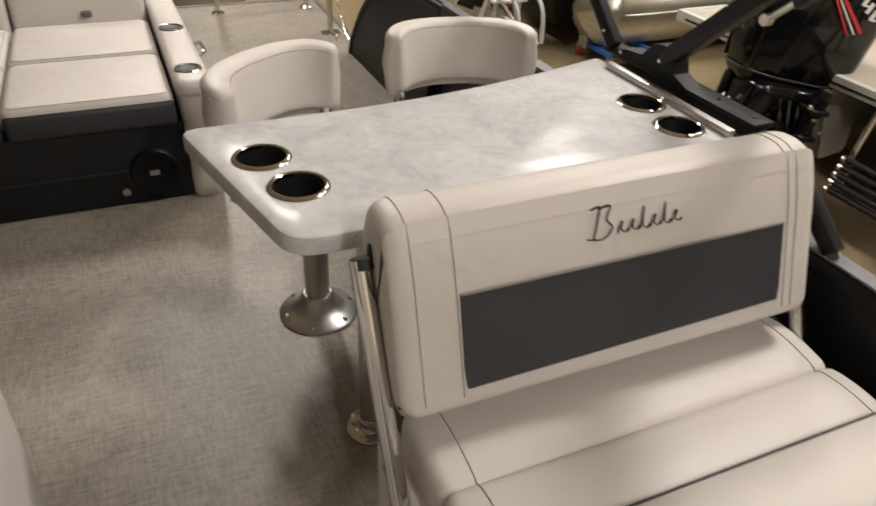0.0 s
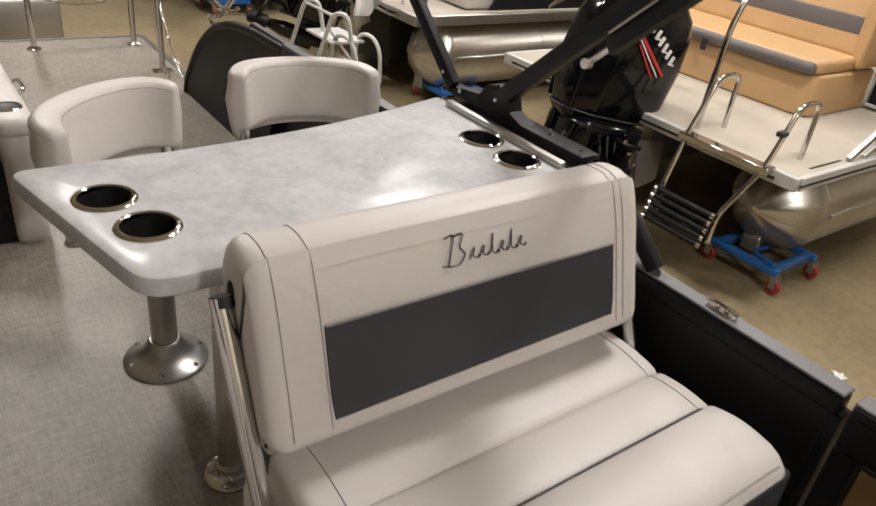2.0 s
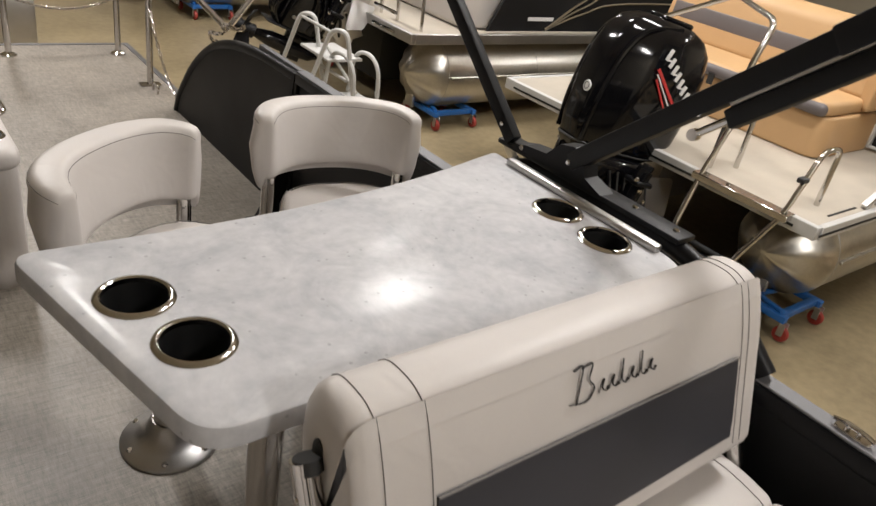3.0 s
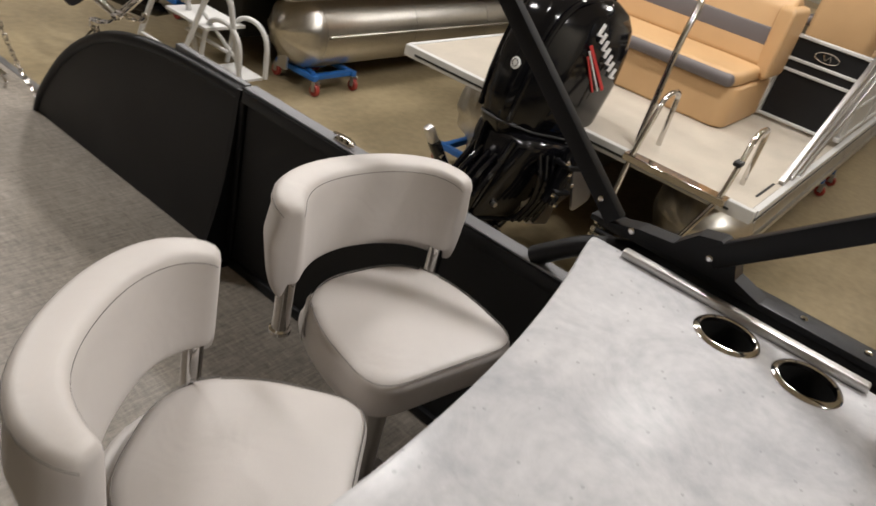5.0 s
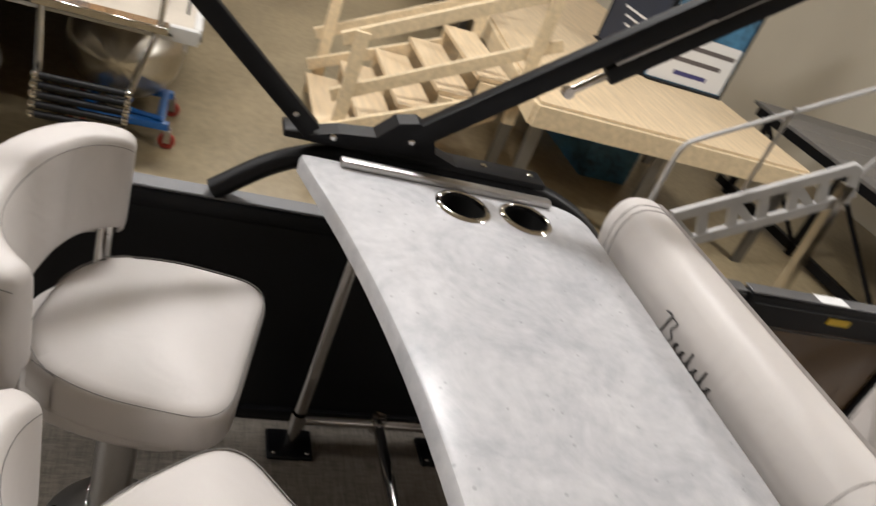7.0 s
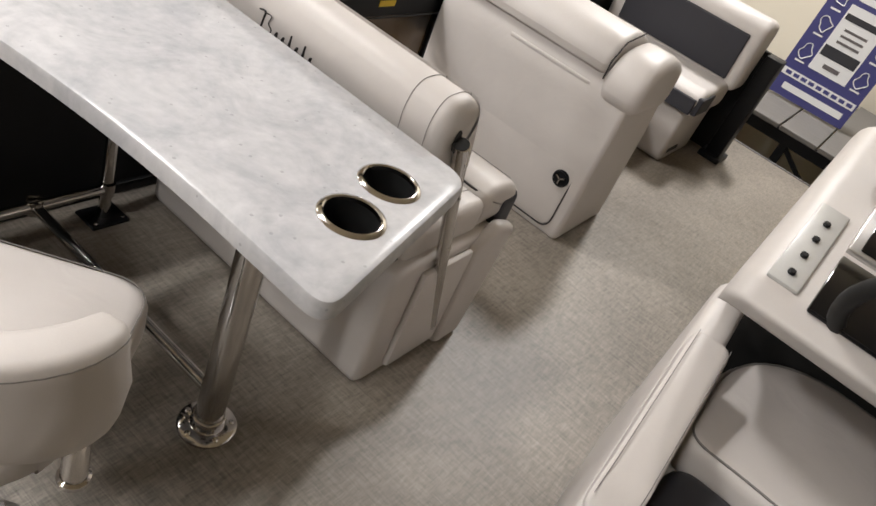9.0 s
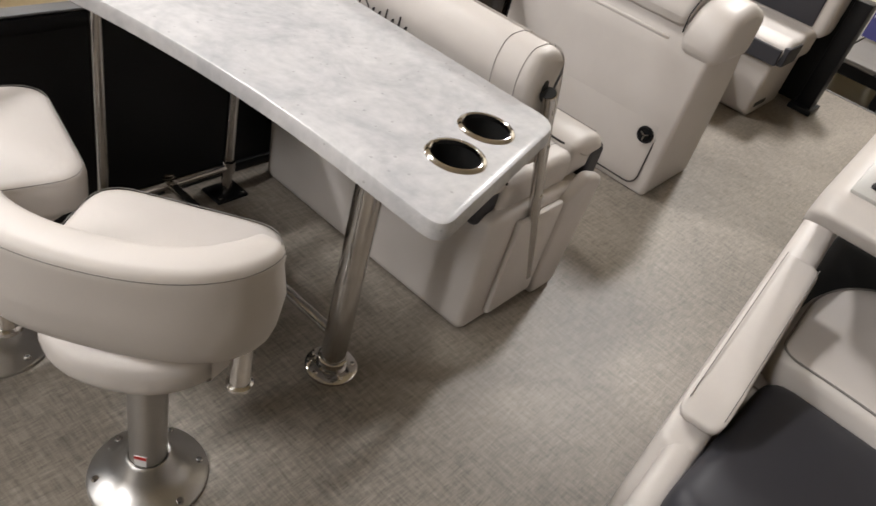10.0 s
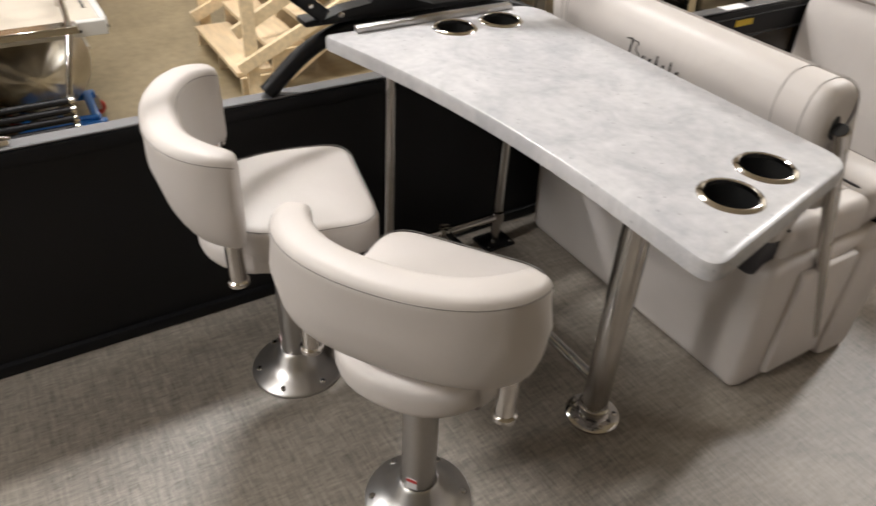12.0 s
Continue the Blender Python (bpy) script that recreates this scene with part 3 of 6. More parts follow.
# ---- table ----
TOP = 0.76
table = thing("bar_table", "pale grey composite table with four cup holders, one curved side", "table")
curve_side = [(0.93 - 0.83 * k / 16, 0.176 + 0.131 * (1 - k / 16) ** 2) for k in range(1, 17)]
raw = [(-0.020, -0.302), (0.955, -0.298), (0.958, 0.312)] + curve_side + [(-0.132, 0.178)]
outline = rounded(raw, [0.055, 0.09, 0.022] + [0] * len(curve_side) + [0.045], 6)
CUPS = [(0.0, 0.0), (0.037, -0.131), (0.867, 0.0), (0.865, -0.136)]
bm = bmesh.new()
loops = []
for d, z in ((0.006, TOP - 0.038), (0.0, TOP - 0.033), (0.0, TOP - 0.010), (0.003, TOP - 0.003), (0.010, TOP)):
    loops.append([bm.verts.new((x, y, z)) for x, y in (inset(outline, d) if d else outline)])
n = len(outline)
for a, b in zip(loops, loops[1:]):
    for i in range(n):
        bm.faces.new((a[i], a[(i + 1) % n], b[(i + 1) % n], b[i]))
for lp, keep in ((loops[-1], True), (loops[0], True)):
    edges = [bm.edges.get((lp[i], lp[(i + 1) % n])) for i in range(n)]
    z = lp[0].co.z
    for cx, cy in CUPS:
        ring = [bm.verts.new((cx + 0.05 * math.cos(2 * math.pi * k / 28), cy + 0.05 * math.sin(2 * math.pi * k / 28), z)) for k in range(28)]
        edges += [bm.edges.new((ring[k], ring[(k + 1) % 28])) for k in range(28)]
    bmesh.ops.triangle_fill(bm, edges=edges, use_beauty=True)
top = part("tabletop", bm, STONE, table, "cloudy pale grey composite slab")
for cx, cy in CUPS:
    holder = part("cup_holder", lathe([(0.0, -0.078), (0.038, -0.078), (0.041, -0.07), (0.046, -0.004), (0.0465, 0.0015)], 32, at=(cx, cy, TOP)), CUP_SHADE_BLACK, table, "black cup well")
    part("rim", lathe([(0.0455, -0.004), (0.0455, 0.0035), (0.048, 0.0055), (0.053, 0.0045), (0.0565, 0.0008), (0.0565, -0.001)], 36, at=(cx, cy, TOP)), CHROME, holder, "polished steel rim")
    for a in (0.6, 2.7, 4.8):
        part("drain_dimple", lathe([(0, 0.003), (0.005, 0.002), (0.007, 0.0)], 8, at=(cx + 0.02 * math.cos(a), cy + 0.02 * math.sin(a), TOP - 0.078)), RUBBER, holder)
part("fiddle_rail", box(0.925, 0.948, -0.215, 0.235, TOP, TOP + 0.016, 0.005, 2), SATIN, table, "raised grey edge strip")
leg = part("leg", lathe([(0.0315, 0.01), (0.0315, TOP - 0.03)], 28, at=(0.2, -0.037, 0)), CHROME, table, "polished steel post")
part("flange", lathe([(0.066, 0.0), (0.066, 0.006), (0.061, 0.010), (0.040, 0.014), (0.038, 0.04), (0.034, 0.043), (0.032, 0.043)], 32, at=(0.2, -0.037, 0)), CHROME, leg, "round steel floor flange")
bolts(leg, [(0.2 + 0.052 * math.cos(a), -0.037 + 0.052 * math.sin(a), 0.010) for a in [0.3 + 2 * math.pi * k / 5 for k in range(5)]], 0.007, 0.005)
part("top_plate", lathe([(0, TOP - 0.028), (0.07, TOP - 0.03), (0.07, TOP - 0.038), (0, TOP - 0.042)], 24, at=(0.2, -0.037, 0)), CHROME, leg)
for fy in (0.158, -0.230):
    sl = part("side_leg", tube([(0.918, fy, 0.012), (0.905, fy, TOP - 0.03)], 0.016, 14), CHROME, table, "slim steel post")
    part("foot_plate", box(0.875, 0.965, fy - 0.055, fy + 0.055, 0.0, 0.012, 0.004, 1), BLACK_METAL, sl, "black foot plate")
    bolts(sl, [(0.89, fy - 0.04, 0.012), (0.89, fy + 0.04, 0.012)], 0.006, 0.004)
part("foot_rail", tube([(0.914, 0.158, 0.105), (0.914, -0.230, 0.105)], 0.0145, 12), CHROME, table)
part("foot_rail", tube([(0.914, -0.036, 0.105), (0.225, -0.037, 0.105)], 0.0145, 12), CHROME, table)
for jy in (0.158, -0.230, -0.036):
    part("rail_tee", lathe([(0.02, -0.02), (0.02, 0.02)], 14, at=(0.914, jy, 0.105)), CHROME, table)

# ---- swivel chairs ----
def swivel_chair(x, y, turn, slide, label):
    """A low-backed swivel chair on a pedestal; it faces -y before its turn."""
    t = thing("swivel_chair", label, "chair", "chairs at the table", pose(x, y, 0, 0, 0, turn))
    dy0 = slide
    ped = part("pedestal", lathe([(0.036, 0.06), (0.036, 0.42)], 28), SATIN, t, "satin aluminium column")
    part("base", lathe([(0.116, 0.0), (0.116, 0.006), (0.112, 0.011), (0.085, 0.022), (0.058, 0.044), (0.046, 0.070), (0.040, 0.075), (0.037, 0.075)], 40), SATIN, ped, "flared aluminium base")
    bolts(ped, [(0.098 * math.cos(a), 0.098 * math.sin(a), 0.012) for a in [0.5 + 2 * math.pi * k / 6 for k in range(6)]], 0.009, 0.008)
    part("label", box(-0.012, 0.012, 0.0355, 0.0375, 0.08, 0.11), PAPER, ped, "small white and red tag", smooth=False)
    part("label_stripe", box(-0.012, 0.012, 0.0376, 0.0380, 0.101, 0.11), REDPRINT, ped, smooth=False)
    part("swivel_plate", lathe([(0.09, 0.405), (0.09, 0.432), (0, 0.432)], 20), BLACK_METAL, t)
    plan = rounded([(x, y - dy0) for x, y in [(-0.180, -0.208), (0.180, -0.208), (0.184, 0.01), (0.12, 0.125), (-0.12, 0.125), (-0.184, 0.01)]], [0.07, 0.07, 0.09, 0.09, 0.09, 0.09], 7)
    pan = rounded([(x, y - dy0) for x, y in [(-0.165, -0.185), (0.165, -0.185), (0.178, 0.01), (0.115, 0.165), (-0.115, 0.165), (-0.178, 0.01)]], [0.09, 0.09, 0.10, 0.11, 0.11, 0.10], 7)
    part("seat_pan", pad(pan, soft(0.428, 0.498, 0.024)), VINYL, t, "lower padded pan")
    seat = part("seat", pad(plan, soft(0.455, 0.542, 0.024)[:-1] + [(0.026, 0.5425), (0.05, 0.547)], crown=0.010), VINYL, t, "pale vinyl seat cushion")
    seam([(px, py, 0.538) for px, py in shrunk(plan, 0.006)] + [(*shrunk(plan, 0.006)[0], 0.538)], seat)
    # wrap-round back: an arc in plan, thick padded section
    arc, SEG = [], 32
    ends = [0.0, 0.006, 0.020, 0.045]
    for u in [1 - 2 * k for k in ends + [0.08 + 0.84 * j / 20 for j in range(21)] + [1 - k for k in reversed(ends)]]:
        arc.append(Vector((0.200 * math.sin(u * 1.40) / math.sin(1.40), 0.178 - 0.108 * abs(u) ** 2.2 - dy0, 0)))
    bm = bmesh.new()
    rings = []
    m = len(arc)
    for i, c in enumerate(arc):
        tan = (arc[min(i + 1, m - 1)] - arc[max(i - 1, 0)]).normalized()
        out = Vector((tan.y, -tan.x, 0))
        s = i / (m - 1)
        mid = math.sin(math.pi * s)
        fade = min(1.0, min(s, 1 - s) / 0.24)
        fade = fade * fade * (3 - 2 * fade)
        half = 0.034 * (0.62 + 0.38 * fade)
        e = min(i, m - 1 - i)
        shrink = (0.50, 0.80, 0.95)[e] if e < 3 else 1.0
        half *= shrink
        z0, z1 = 0.574 + 0.016 * mid ** 2, 0.744 + 0.012 * fade
        z0, z1 = z0 + 0.03 * (1 - shrink), z1 - 0.03 * (1 - shrink)
        sec = []
        h = (z1 - z0) / 2
        for k in range(SEG):
            a = 2 * math.pi * k / SEG
            ca, sa = math.cos(a), math.sin(a)
            u = math.copysign(abs(ca) ** 0.42, ca) * half
            w = math.copysign(abs(sa) ** 0.30, sa) * h
            q = w / h
            bulge = shrink * (0.018 * (1 - q * q) - 0.007 * math.exp(-((q - 0.55) / 0.16) ** 2)) if u > 0 else 0
            lean = 0.035 * (w / h)
            sec.append(bm.verts.new(c + out * (u + bulge + lean * 0.5 * mid) + Vector((0, 0, (z0 + z1) / 2 + w + (0.032 * min(0.0, q) * shrink if u > 0 else 0)))))
        rings.append(sec)
    for a, b in zip(rings, rings[1:]):
        for k in range(SEG):
            bm.faces.new((a[k], a[(k + 1) % SEG], b[(k + 1) % SEG], b[k]))
    bm.faces.new(rings[0])
    bm.faces.new(rings[-1])
    inner, outer = [], []
    for ring in rings:
        inner.append(ring[13].co.copy())
        outer.append(ring[3].co.copy())
    back = part("backrest", bm, VINYL, t, "pale vinyl wrap-round backrest")
    seam(inner[1:-1], back, 0.0008, STITCH)
    seam(outer[1:-1], back)
    for s in (-1, 1):
        post = part("back_post", tube([(s * 0.184, 0.098 - dy0, 0.452), (s * 0.184, 0.098 - dy0, 0.60)], 0.0175, 16), CHROME, t, "polished steel back post")
        part("collar", lathe([(0.017, 0.447), (0.022, 0.447), (0.022, 0.455), (0.0178, 0.459)], 18, at=(s * 0.184, 0.098 - dy0, 0)), CHROME, post)
    return t


swivel_chair(0.20, 0.457, 36, 0.015, "pale vinyl swivel chair on an aluminium pedestal, near the aisle")
swivel_chair(0.697, 0.535, -12, -0.02, "pale vinyl swivel chair on an aluminium pedestal, beside the fence")

# ---- flip-back bench ----
bench = thing("flip_back_bench", "pale vinyl bench with a charcoal panel and swinging back", "bench")
# moulded base with sloping ends
base_prof = rounded([(-0.835, 0.0), (-0.402, 0.0), (-0.385, 0.385), (-0.46, 0.40), (-0.80, 0.39), (-0.865, 0.36)], [0.02, 0.03, 0.03, 0.03, 0.03, 0.03], 4)
part("base", run(base_prof, 0.085, 0.945, 0.02), VINYL, bench, "moulded pale base")
part("front_flare", run(rounded([(-0.84, 0.0), (-0.72, 0.0), (-0.70, 0.36), (-0.80, 0.42), (-0.885, 0.39)], 0.02, 4), 0.058, 0.10, 0.015), VINYL, bench)
part("dark_bolster", run(rounded([(-0.50, 0.36), (-0.375, 0.35), (-0.355, 0.40), (-0.37, 0.47), (-0.50, 0.48)], 0.03, 4), 0.125, 0.93, 0.02), CHARCOAL, bench, "charcoal rear bolster")
rolls = [("back_roll", (-0.620, -0.434), 0.470, 0.474), ("middle_roll", (-0.758, -0.612), 0.474, 0.472)]
for nm, (a, b), za, zb in rolls:
    prof = rounded([(a, 0.37), (b, 0.37), (b, zb), ((a + b) / 2, zb + 0.012), (a, za)], [0.01, 0.01, 0.022, 0.05, 0.022], 6)
    cushion = part(nm, run(prof, 0.110, 0.925, 0.026, 4), VINYL, bench, "pale vinyl seat roll")
    for sx in (0.172, 0.880):
        seam([(sx, y, z + 0.0006) for y, z in reversed(prof) if z > 0.42], cushion)
front_prof = rounded([(-0.925, 0.40), (-0.735, 0.38), (-0.738, 0.484), (-0.80, 0.508), (-0.900, 0.494), (-0.932, 0.455)], [0.015, 0.01, 0.025, 0.05, 0.03, 0.02], 6)
front = part("front_roll", run(front_prof, 0.112, 0.918, 0.028, 4), VINYL, bench, "plump pale vinyl front roll")
seam([(0.15, -0.917, 0.4815), (0.88, -0.917, 0.4815)], front, 0.0012)
part("front_piping", tube(bent([(0.114, -0.905, 0.40), (0.116, -0.80, 0.455), (0.14, -0.748, 0.485), (0.89, -0.748, 0.485), (0.917, -0.79, 0.45)], 0.03), 0.0035, 6), THREAD, front, "dark piping")
band = rounded([(-0.934, 0.345), (-0.84, 0.345), (-0.84, 0.455), (-0.930, 0.462)], [0.014, 0.008, 0.008, 0.014], 5)
part("front_fascia", run(band, 0.106, 0.930, 0.022), CHARCOAL, bench, "charcoal front band")
part("lower_front", run(rounded([(-0.885, 0.02), (-0.80, 0.02), (-0.80, 0.345), (-0.912, 0.345)], 0.01, 3), 0.10, 0.94, 0.012), VINYL, bench)
part("crease_piping", tube([(0.112, -0.435, 0.480), (0.923, -0.435, 0.480)], 0.004, 8), THREAD, bench, "dark piping")
part("back_skirt", run(rounded([(-0.436, 0.45), (-0.39, 0.45), (-0.375, 0.585), (-0.495, 0.580)], 0.012, 3), 0.115, 0.925, 0.015), VINYL, bench)
# back cushion, leaning
back_prof = rounded([(-0.538, 0.548), (-0.455, 0.528), (-0.350, 0.62), (-0.322, 0.79), (-0.345, 0.846), (-0.43, 0.850), (-0.462, 0.79)], [0.022, 0.04, 0.06, 0.03, 0.03, 0.04, 0.06], 6)
back = part("backrest", run(back_prof, 0.082, 0.912, 0.03, 4), VINYL, bench, "pale vinyl back cushion")


def on_back(z):
    """Front face of the back cushion at height z."""
    if z >= 0.79:
        return -0.462 + (z - 0.79) * 0.42
    return -0.536 + (z - 0.556) * (0.074 / 0.234)


bm = bmesh.new()
for off in (0.004, -0.004):
    loop = [(0.188, 0.732), (0.826, 0.728), (0.824, 0.62), (0.820, 0.590), (0.190, 0.584), (0.187, 0.62)]
    bm.faces.new([bm.verts.new((x, on_back(z) - off, z)) for x, z in loop])
bm.verts.ensure_lookup_table()
for i in range(6):
    j = (i + 1) % 6
    bm.faces.new((bm.verts[i], bm.verts[j], bm.verts[6 + j], bm.verts[6 + i]))
part("back_panel", bm, CHARCOAL, back, "charcoal vinyl insert", smooth=False)
ring = [(y, z) for y, z in inset(back_prof, -0.0006)]
k0 = min(range(len(ring)), key=lambda i: (ring[i][0] + 0.536) ** 2 + (ring[i][1] - 0.60) ** 2)
order = [ring[(k0 - i) % len(ring)] for i in range(len(ring))]
k1 = next(i for i, (y, z) in enumerate(order) if y > -0.36 and z < 0.70)
for sx in (0.118, 0.183, 0.838, 0.858):
    seam([(sx, y, z) for y, z in order[:k1 + 1]], back, 0.0008, STITCH)
seam([(0.188, on_back(0.732) - 0.005, 0.7335), (0.826, on_back(0.729) - 0.005, 0.7295)], back, 0.002)
# embroidered mark: plain strokes of dark thread
def mark(parent, at, x):
    """Script-like strokes; at(x, z) gives the place on the face, x is the start."""
    strokes = [[(0, 0.768), (0.010, 0.80), (0.014, 0.818), (-0.004, 0.815)],
               [(0.012, 0.815), (0.034, 0.816), (0.026, 0.797), (0.036, 0.784), (0.02, 0.768), (-0.012, 0.772)]]
    for k in range(6):
        px = 0.046 + 0.0215 * k
        tall = 0.806 if k in (2, 4) else 0.790
        strokes.append([(px, 0.772), (px + 0.005, 0.786), (px + 0.010, tall), (px + 0.007, 0.778), (px + 0.015, 0.772), (px + 0.020, 0.777)])
    for k, s in enumerate(strokes):
        pts = smooth_path([at(x, *q) for q in s], 4)
        part("embroidered_stroke", tube(pts, 0.0022 if k < 2 else 0.0018, 5, flat=0.5), THREAD, parent, "dark embroidered stroke")


mark(back, lambda x, u, z: (x + u, on_back(z) - 0.0012, z), 0.424)
mark(back, lambda x, u, z: (x - u, -0.350 + (z - 0.040 - 0.62) * 0.165 + 0.0014, z - 0.040), 0.60)
for sx, lab in ((0.066, ""), (0.938, "")):
    pole = part("swing_arm", tube([(sx - 0.002, -0.383, 0.762), (sx + 0.012, -0.675, 0.095)], 0.0165, 14), CHROME, bench, "polished steel swing arm")
    part("end_cap", tube([(sx + 0.003, -0.384, 0.764), (sx + 0.003, -0.391, 0.748)], 0.0178, 14), RUBBER, pole, "black end cap")
    for z in (0.72, 0.62, 0.45):
        k = (0.812 - z) / 0.717
        part("rivet", lathe([(0, 0.004), (0.005, 0.003), (0.006, 0)], 8, at=(sx - 0.018 + 0.015 * k, -0.362 - 0.313 * k, z), turn=Matrix.Rotation(-math.pi / 2, 4, "Y")), CHROME, pole)
part("arm_socket", pad([(0.010 * math.cos(a) - 0.385, 0.018 * math.sin(a) + 0.768) for a in [2 * math.pi * k / 20 for k in range(20)]], [(0, -0.004), (0, 0.003), (0.004, 0.004)]), RUBBER, back, "dark oval socket",
     place=Matrix(((0, 0, -1, 0.0825), (1, 0, 0, 0), (0, 1, 0, 0), (0, 0, 0, 1))))
part("arm_recess", box(0.066, 0.090, -0.71, -0.50, 0.03, 0.36, 0.01, 2), VINYL, bench)


# ---- stern lounge ----
lounge = thing("sun_lounge", "pale vinyl lounge on a black base with a speaker", "lounge")
part("base", box(-1.40, 0.035, 1.30, 2.75, 0.0, 0.30, 0.012), BLACK_PANEL, lounge, "black lounge base")
part("kick_line", box(-1.38, 0.0, 1.294, 1.30, 0.135, 0.141), RUBBER, lounge, smooth=False)
for cx0, cx1 in ((-1.38, -0.605), (-0.595, -0.062)):
    part("front_band", box(cx0, cx1, 1.275, 1.34, 0.296, 0.388, 0.02, 3), CHARCOAL, lounge, "charcoal front band")
    for y0, y1, zt in ((1.285, 1.745, 0.412), (1.755, 2.22, 0.412)):
        plan = rounded([(cx0, y0), (cx1, y0), (cx1, y1), (cx0, y1)], 0.035, 5)
        c = part("cushion", pad(plan, soft(0.302, zt, 0.03), crown=0.012), VINYL, lounge, "pale vinyl cushion")
        seam([(x, y, zt - 0.003) for x, y in shrunk(plan, 0.014)] + [(*shrunk(plan, 0.014)[0], zt - 0.003)], c)
    part("back_cushion", run(rounded([(2.22, 0.30), (2.50, 0.30), (2.56, 0.58), (2.44, 0.64), (2.34, 0.60)], 0.04, 5), cx0, cx1, 0.03), VINYL, lounge)
arm_plan = rounded([(-0.052, 1.27), (0.075, 1.27), (0.065, 2.75), (-0.052, 2.75)], [0.05, 0.05, 0.05, 0.05], 6)
part("arm_side", pad(inset(arm_plan, 0.008), [(0.004, 0.0), (0, 0.02), (0, 0.40)]), VINYL, lounge)
arm = part("arm_top", pad(arm_plan, soft(0.385, 0.452, 0.026)), VINYL, lounge, "padded arm top")
for cy in (1.40, 1.90, 2.44):
    cup = part("cup_holder", lathe([(0.0, 0.0012), (0.037, 0.0012), (0.041, 0.003)], 24, at=(0.008, cy, 0.452)), CUP_SHADE_BLACK, lounge, "black cup well")
    part("rim", lathe([(0.040, 0.0), (0.040, 0.004), (0.045, 0.005), (0.049, 0.0)], 28, at=(0.008, cy, 0.452)), CHROME, cup, "polished rim")
part("grab_handle", tube(bent([(0.075, 1.78, 0.36), (0.115, 1.78, 0.38), (0.115, 1.92, 0.38), (0.075, 1.92, 0.36)], 0.03), 0.008, 8), CHROME, lounge, "small steel handle")
spk = part("speaker", lathe([(0, 0.012), (0.060, 0.010), (0.078, 0.016), (0.086, 0.008), (0.088, 0)], 32, at=(-0.165, 1.30, 0.125), turn=Matrix.Rotation(math.pi / 2, 4, "X")), BLACK_METAL, lounge, "round black speaker grille")
part("badge", box(-0.186, -0.152, 1.283, 1.287, 0.112, 0.132, 0.001, 1), SATIN, spk, "small silver badge")
part("button", lathe([(0, 0.01), (0.014, 0.008), (0.018, 0)], 16, at=(-0.275, 1.30, 0.055), turn=Matrix.Rotation(math.pi / 2, 4, "X")), CHROME, lounge, "steel push button")
tag = solo("fabric_tag", box(-0.325, -0.280, 2.25, 2.30, 0.418, 0.442, 0.008), TAUPE, "small folded grey tag lying on the lounge", "tag")

# ---- stern rails and chains ----
def stern_gate(x0, x1, y):
    t = thing("gate_rail", "polished steel gate posts with hanging chains", "rail", "stern rails")
    for px in (x0, x1):
        p = part("post", tube([(px, y, 0.0), (px, y, 0.72)], 0.017, 12), CHROME, t)
        part("foot", lathe([(0.042, 0), (0.042, 0.006), (0.02, 0.02)], 16, at=(px, y, 0)), CHROME, p)
    for z in (0.33, 0.62):
        pts = [(x0 + (x1 - x0) * k / 40, y, z - 0.07 * (1 - (2 * k / 40 - 1) ** 2)) for k in range(41)]
        part("chain", chain(pts), CHROME, t, "steel link chain")


def chain(pts, r=0.0028):
    """Links along a hanging line, one turned against the next."""
    bm = bmesh.new()
    p = [Vector(q) for q in pts]
    for i, (a, b) in enumerate(zip(p, p[1:])):
        d = (b - a)
        c, u = (a + b) / 2, d.normalized()
        s = u.orthogonal().normalized()
        if i % 2:
            s = u.cross(s)
        loop = [c + u * (d.length * 0.72 * math.cos(k)) + s * (0.0075 * math.sin(k)) for k in [2 * math.pi * j / 8 for j in range(8)]]
        tube(loop, r, 4, bm, closed=True)
    return bm


stern_gate(0.43, 1.01, 3.66)
stern_gate(-0.95, -0.35, 3.66)
side_rail = thing("side_rail", "polished steel rail post beside the stern gate", "rail", "stern rails")
p = part("post", tube(bent([(1.01, 3.08, 0.0), (1.01, 3.08, 0.74), (1.01, 3.62, 0.74), (1.01, 3.62, 0.40)], 0.08), 0.017, 12), CHROME, side_rail)
part("foot", box(0.955, 1.065, 3.05, 3.11, 0.0, 0.010, 0.004, 1), CHROME, side_rail)
part("brace", tube([(1.04, 2.14, 0.56), (1.015, 3.08, 0.72)], 0.014, 10), CHROME, side_rail)
part("brace", tube([(1.04, 2.14, 0.56), (1.06, 1.80, 0.86)], 0.013, 10), CHROME, side_rail)
part("chain", chain([(1.01, 3.08 - 0.42 * k / 24, 0.42 - 0.36 * (k / 24) + -0.06 * math.sin(math.pi * k / 24)) for k in range(25)]), CHROME, side_rail)
part("shackle", tube(smooth_path([(1.0, 2.93, 0.0), (1.0, 2.92, 0.03), (1.0, 2.96, 0.045), (1.0, 3.0, 0.03), (1.0, 3.0, 0.0)]), 0.006, 8), CHROME, side_rail)

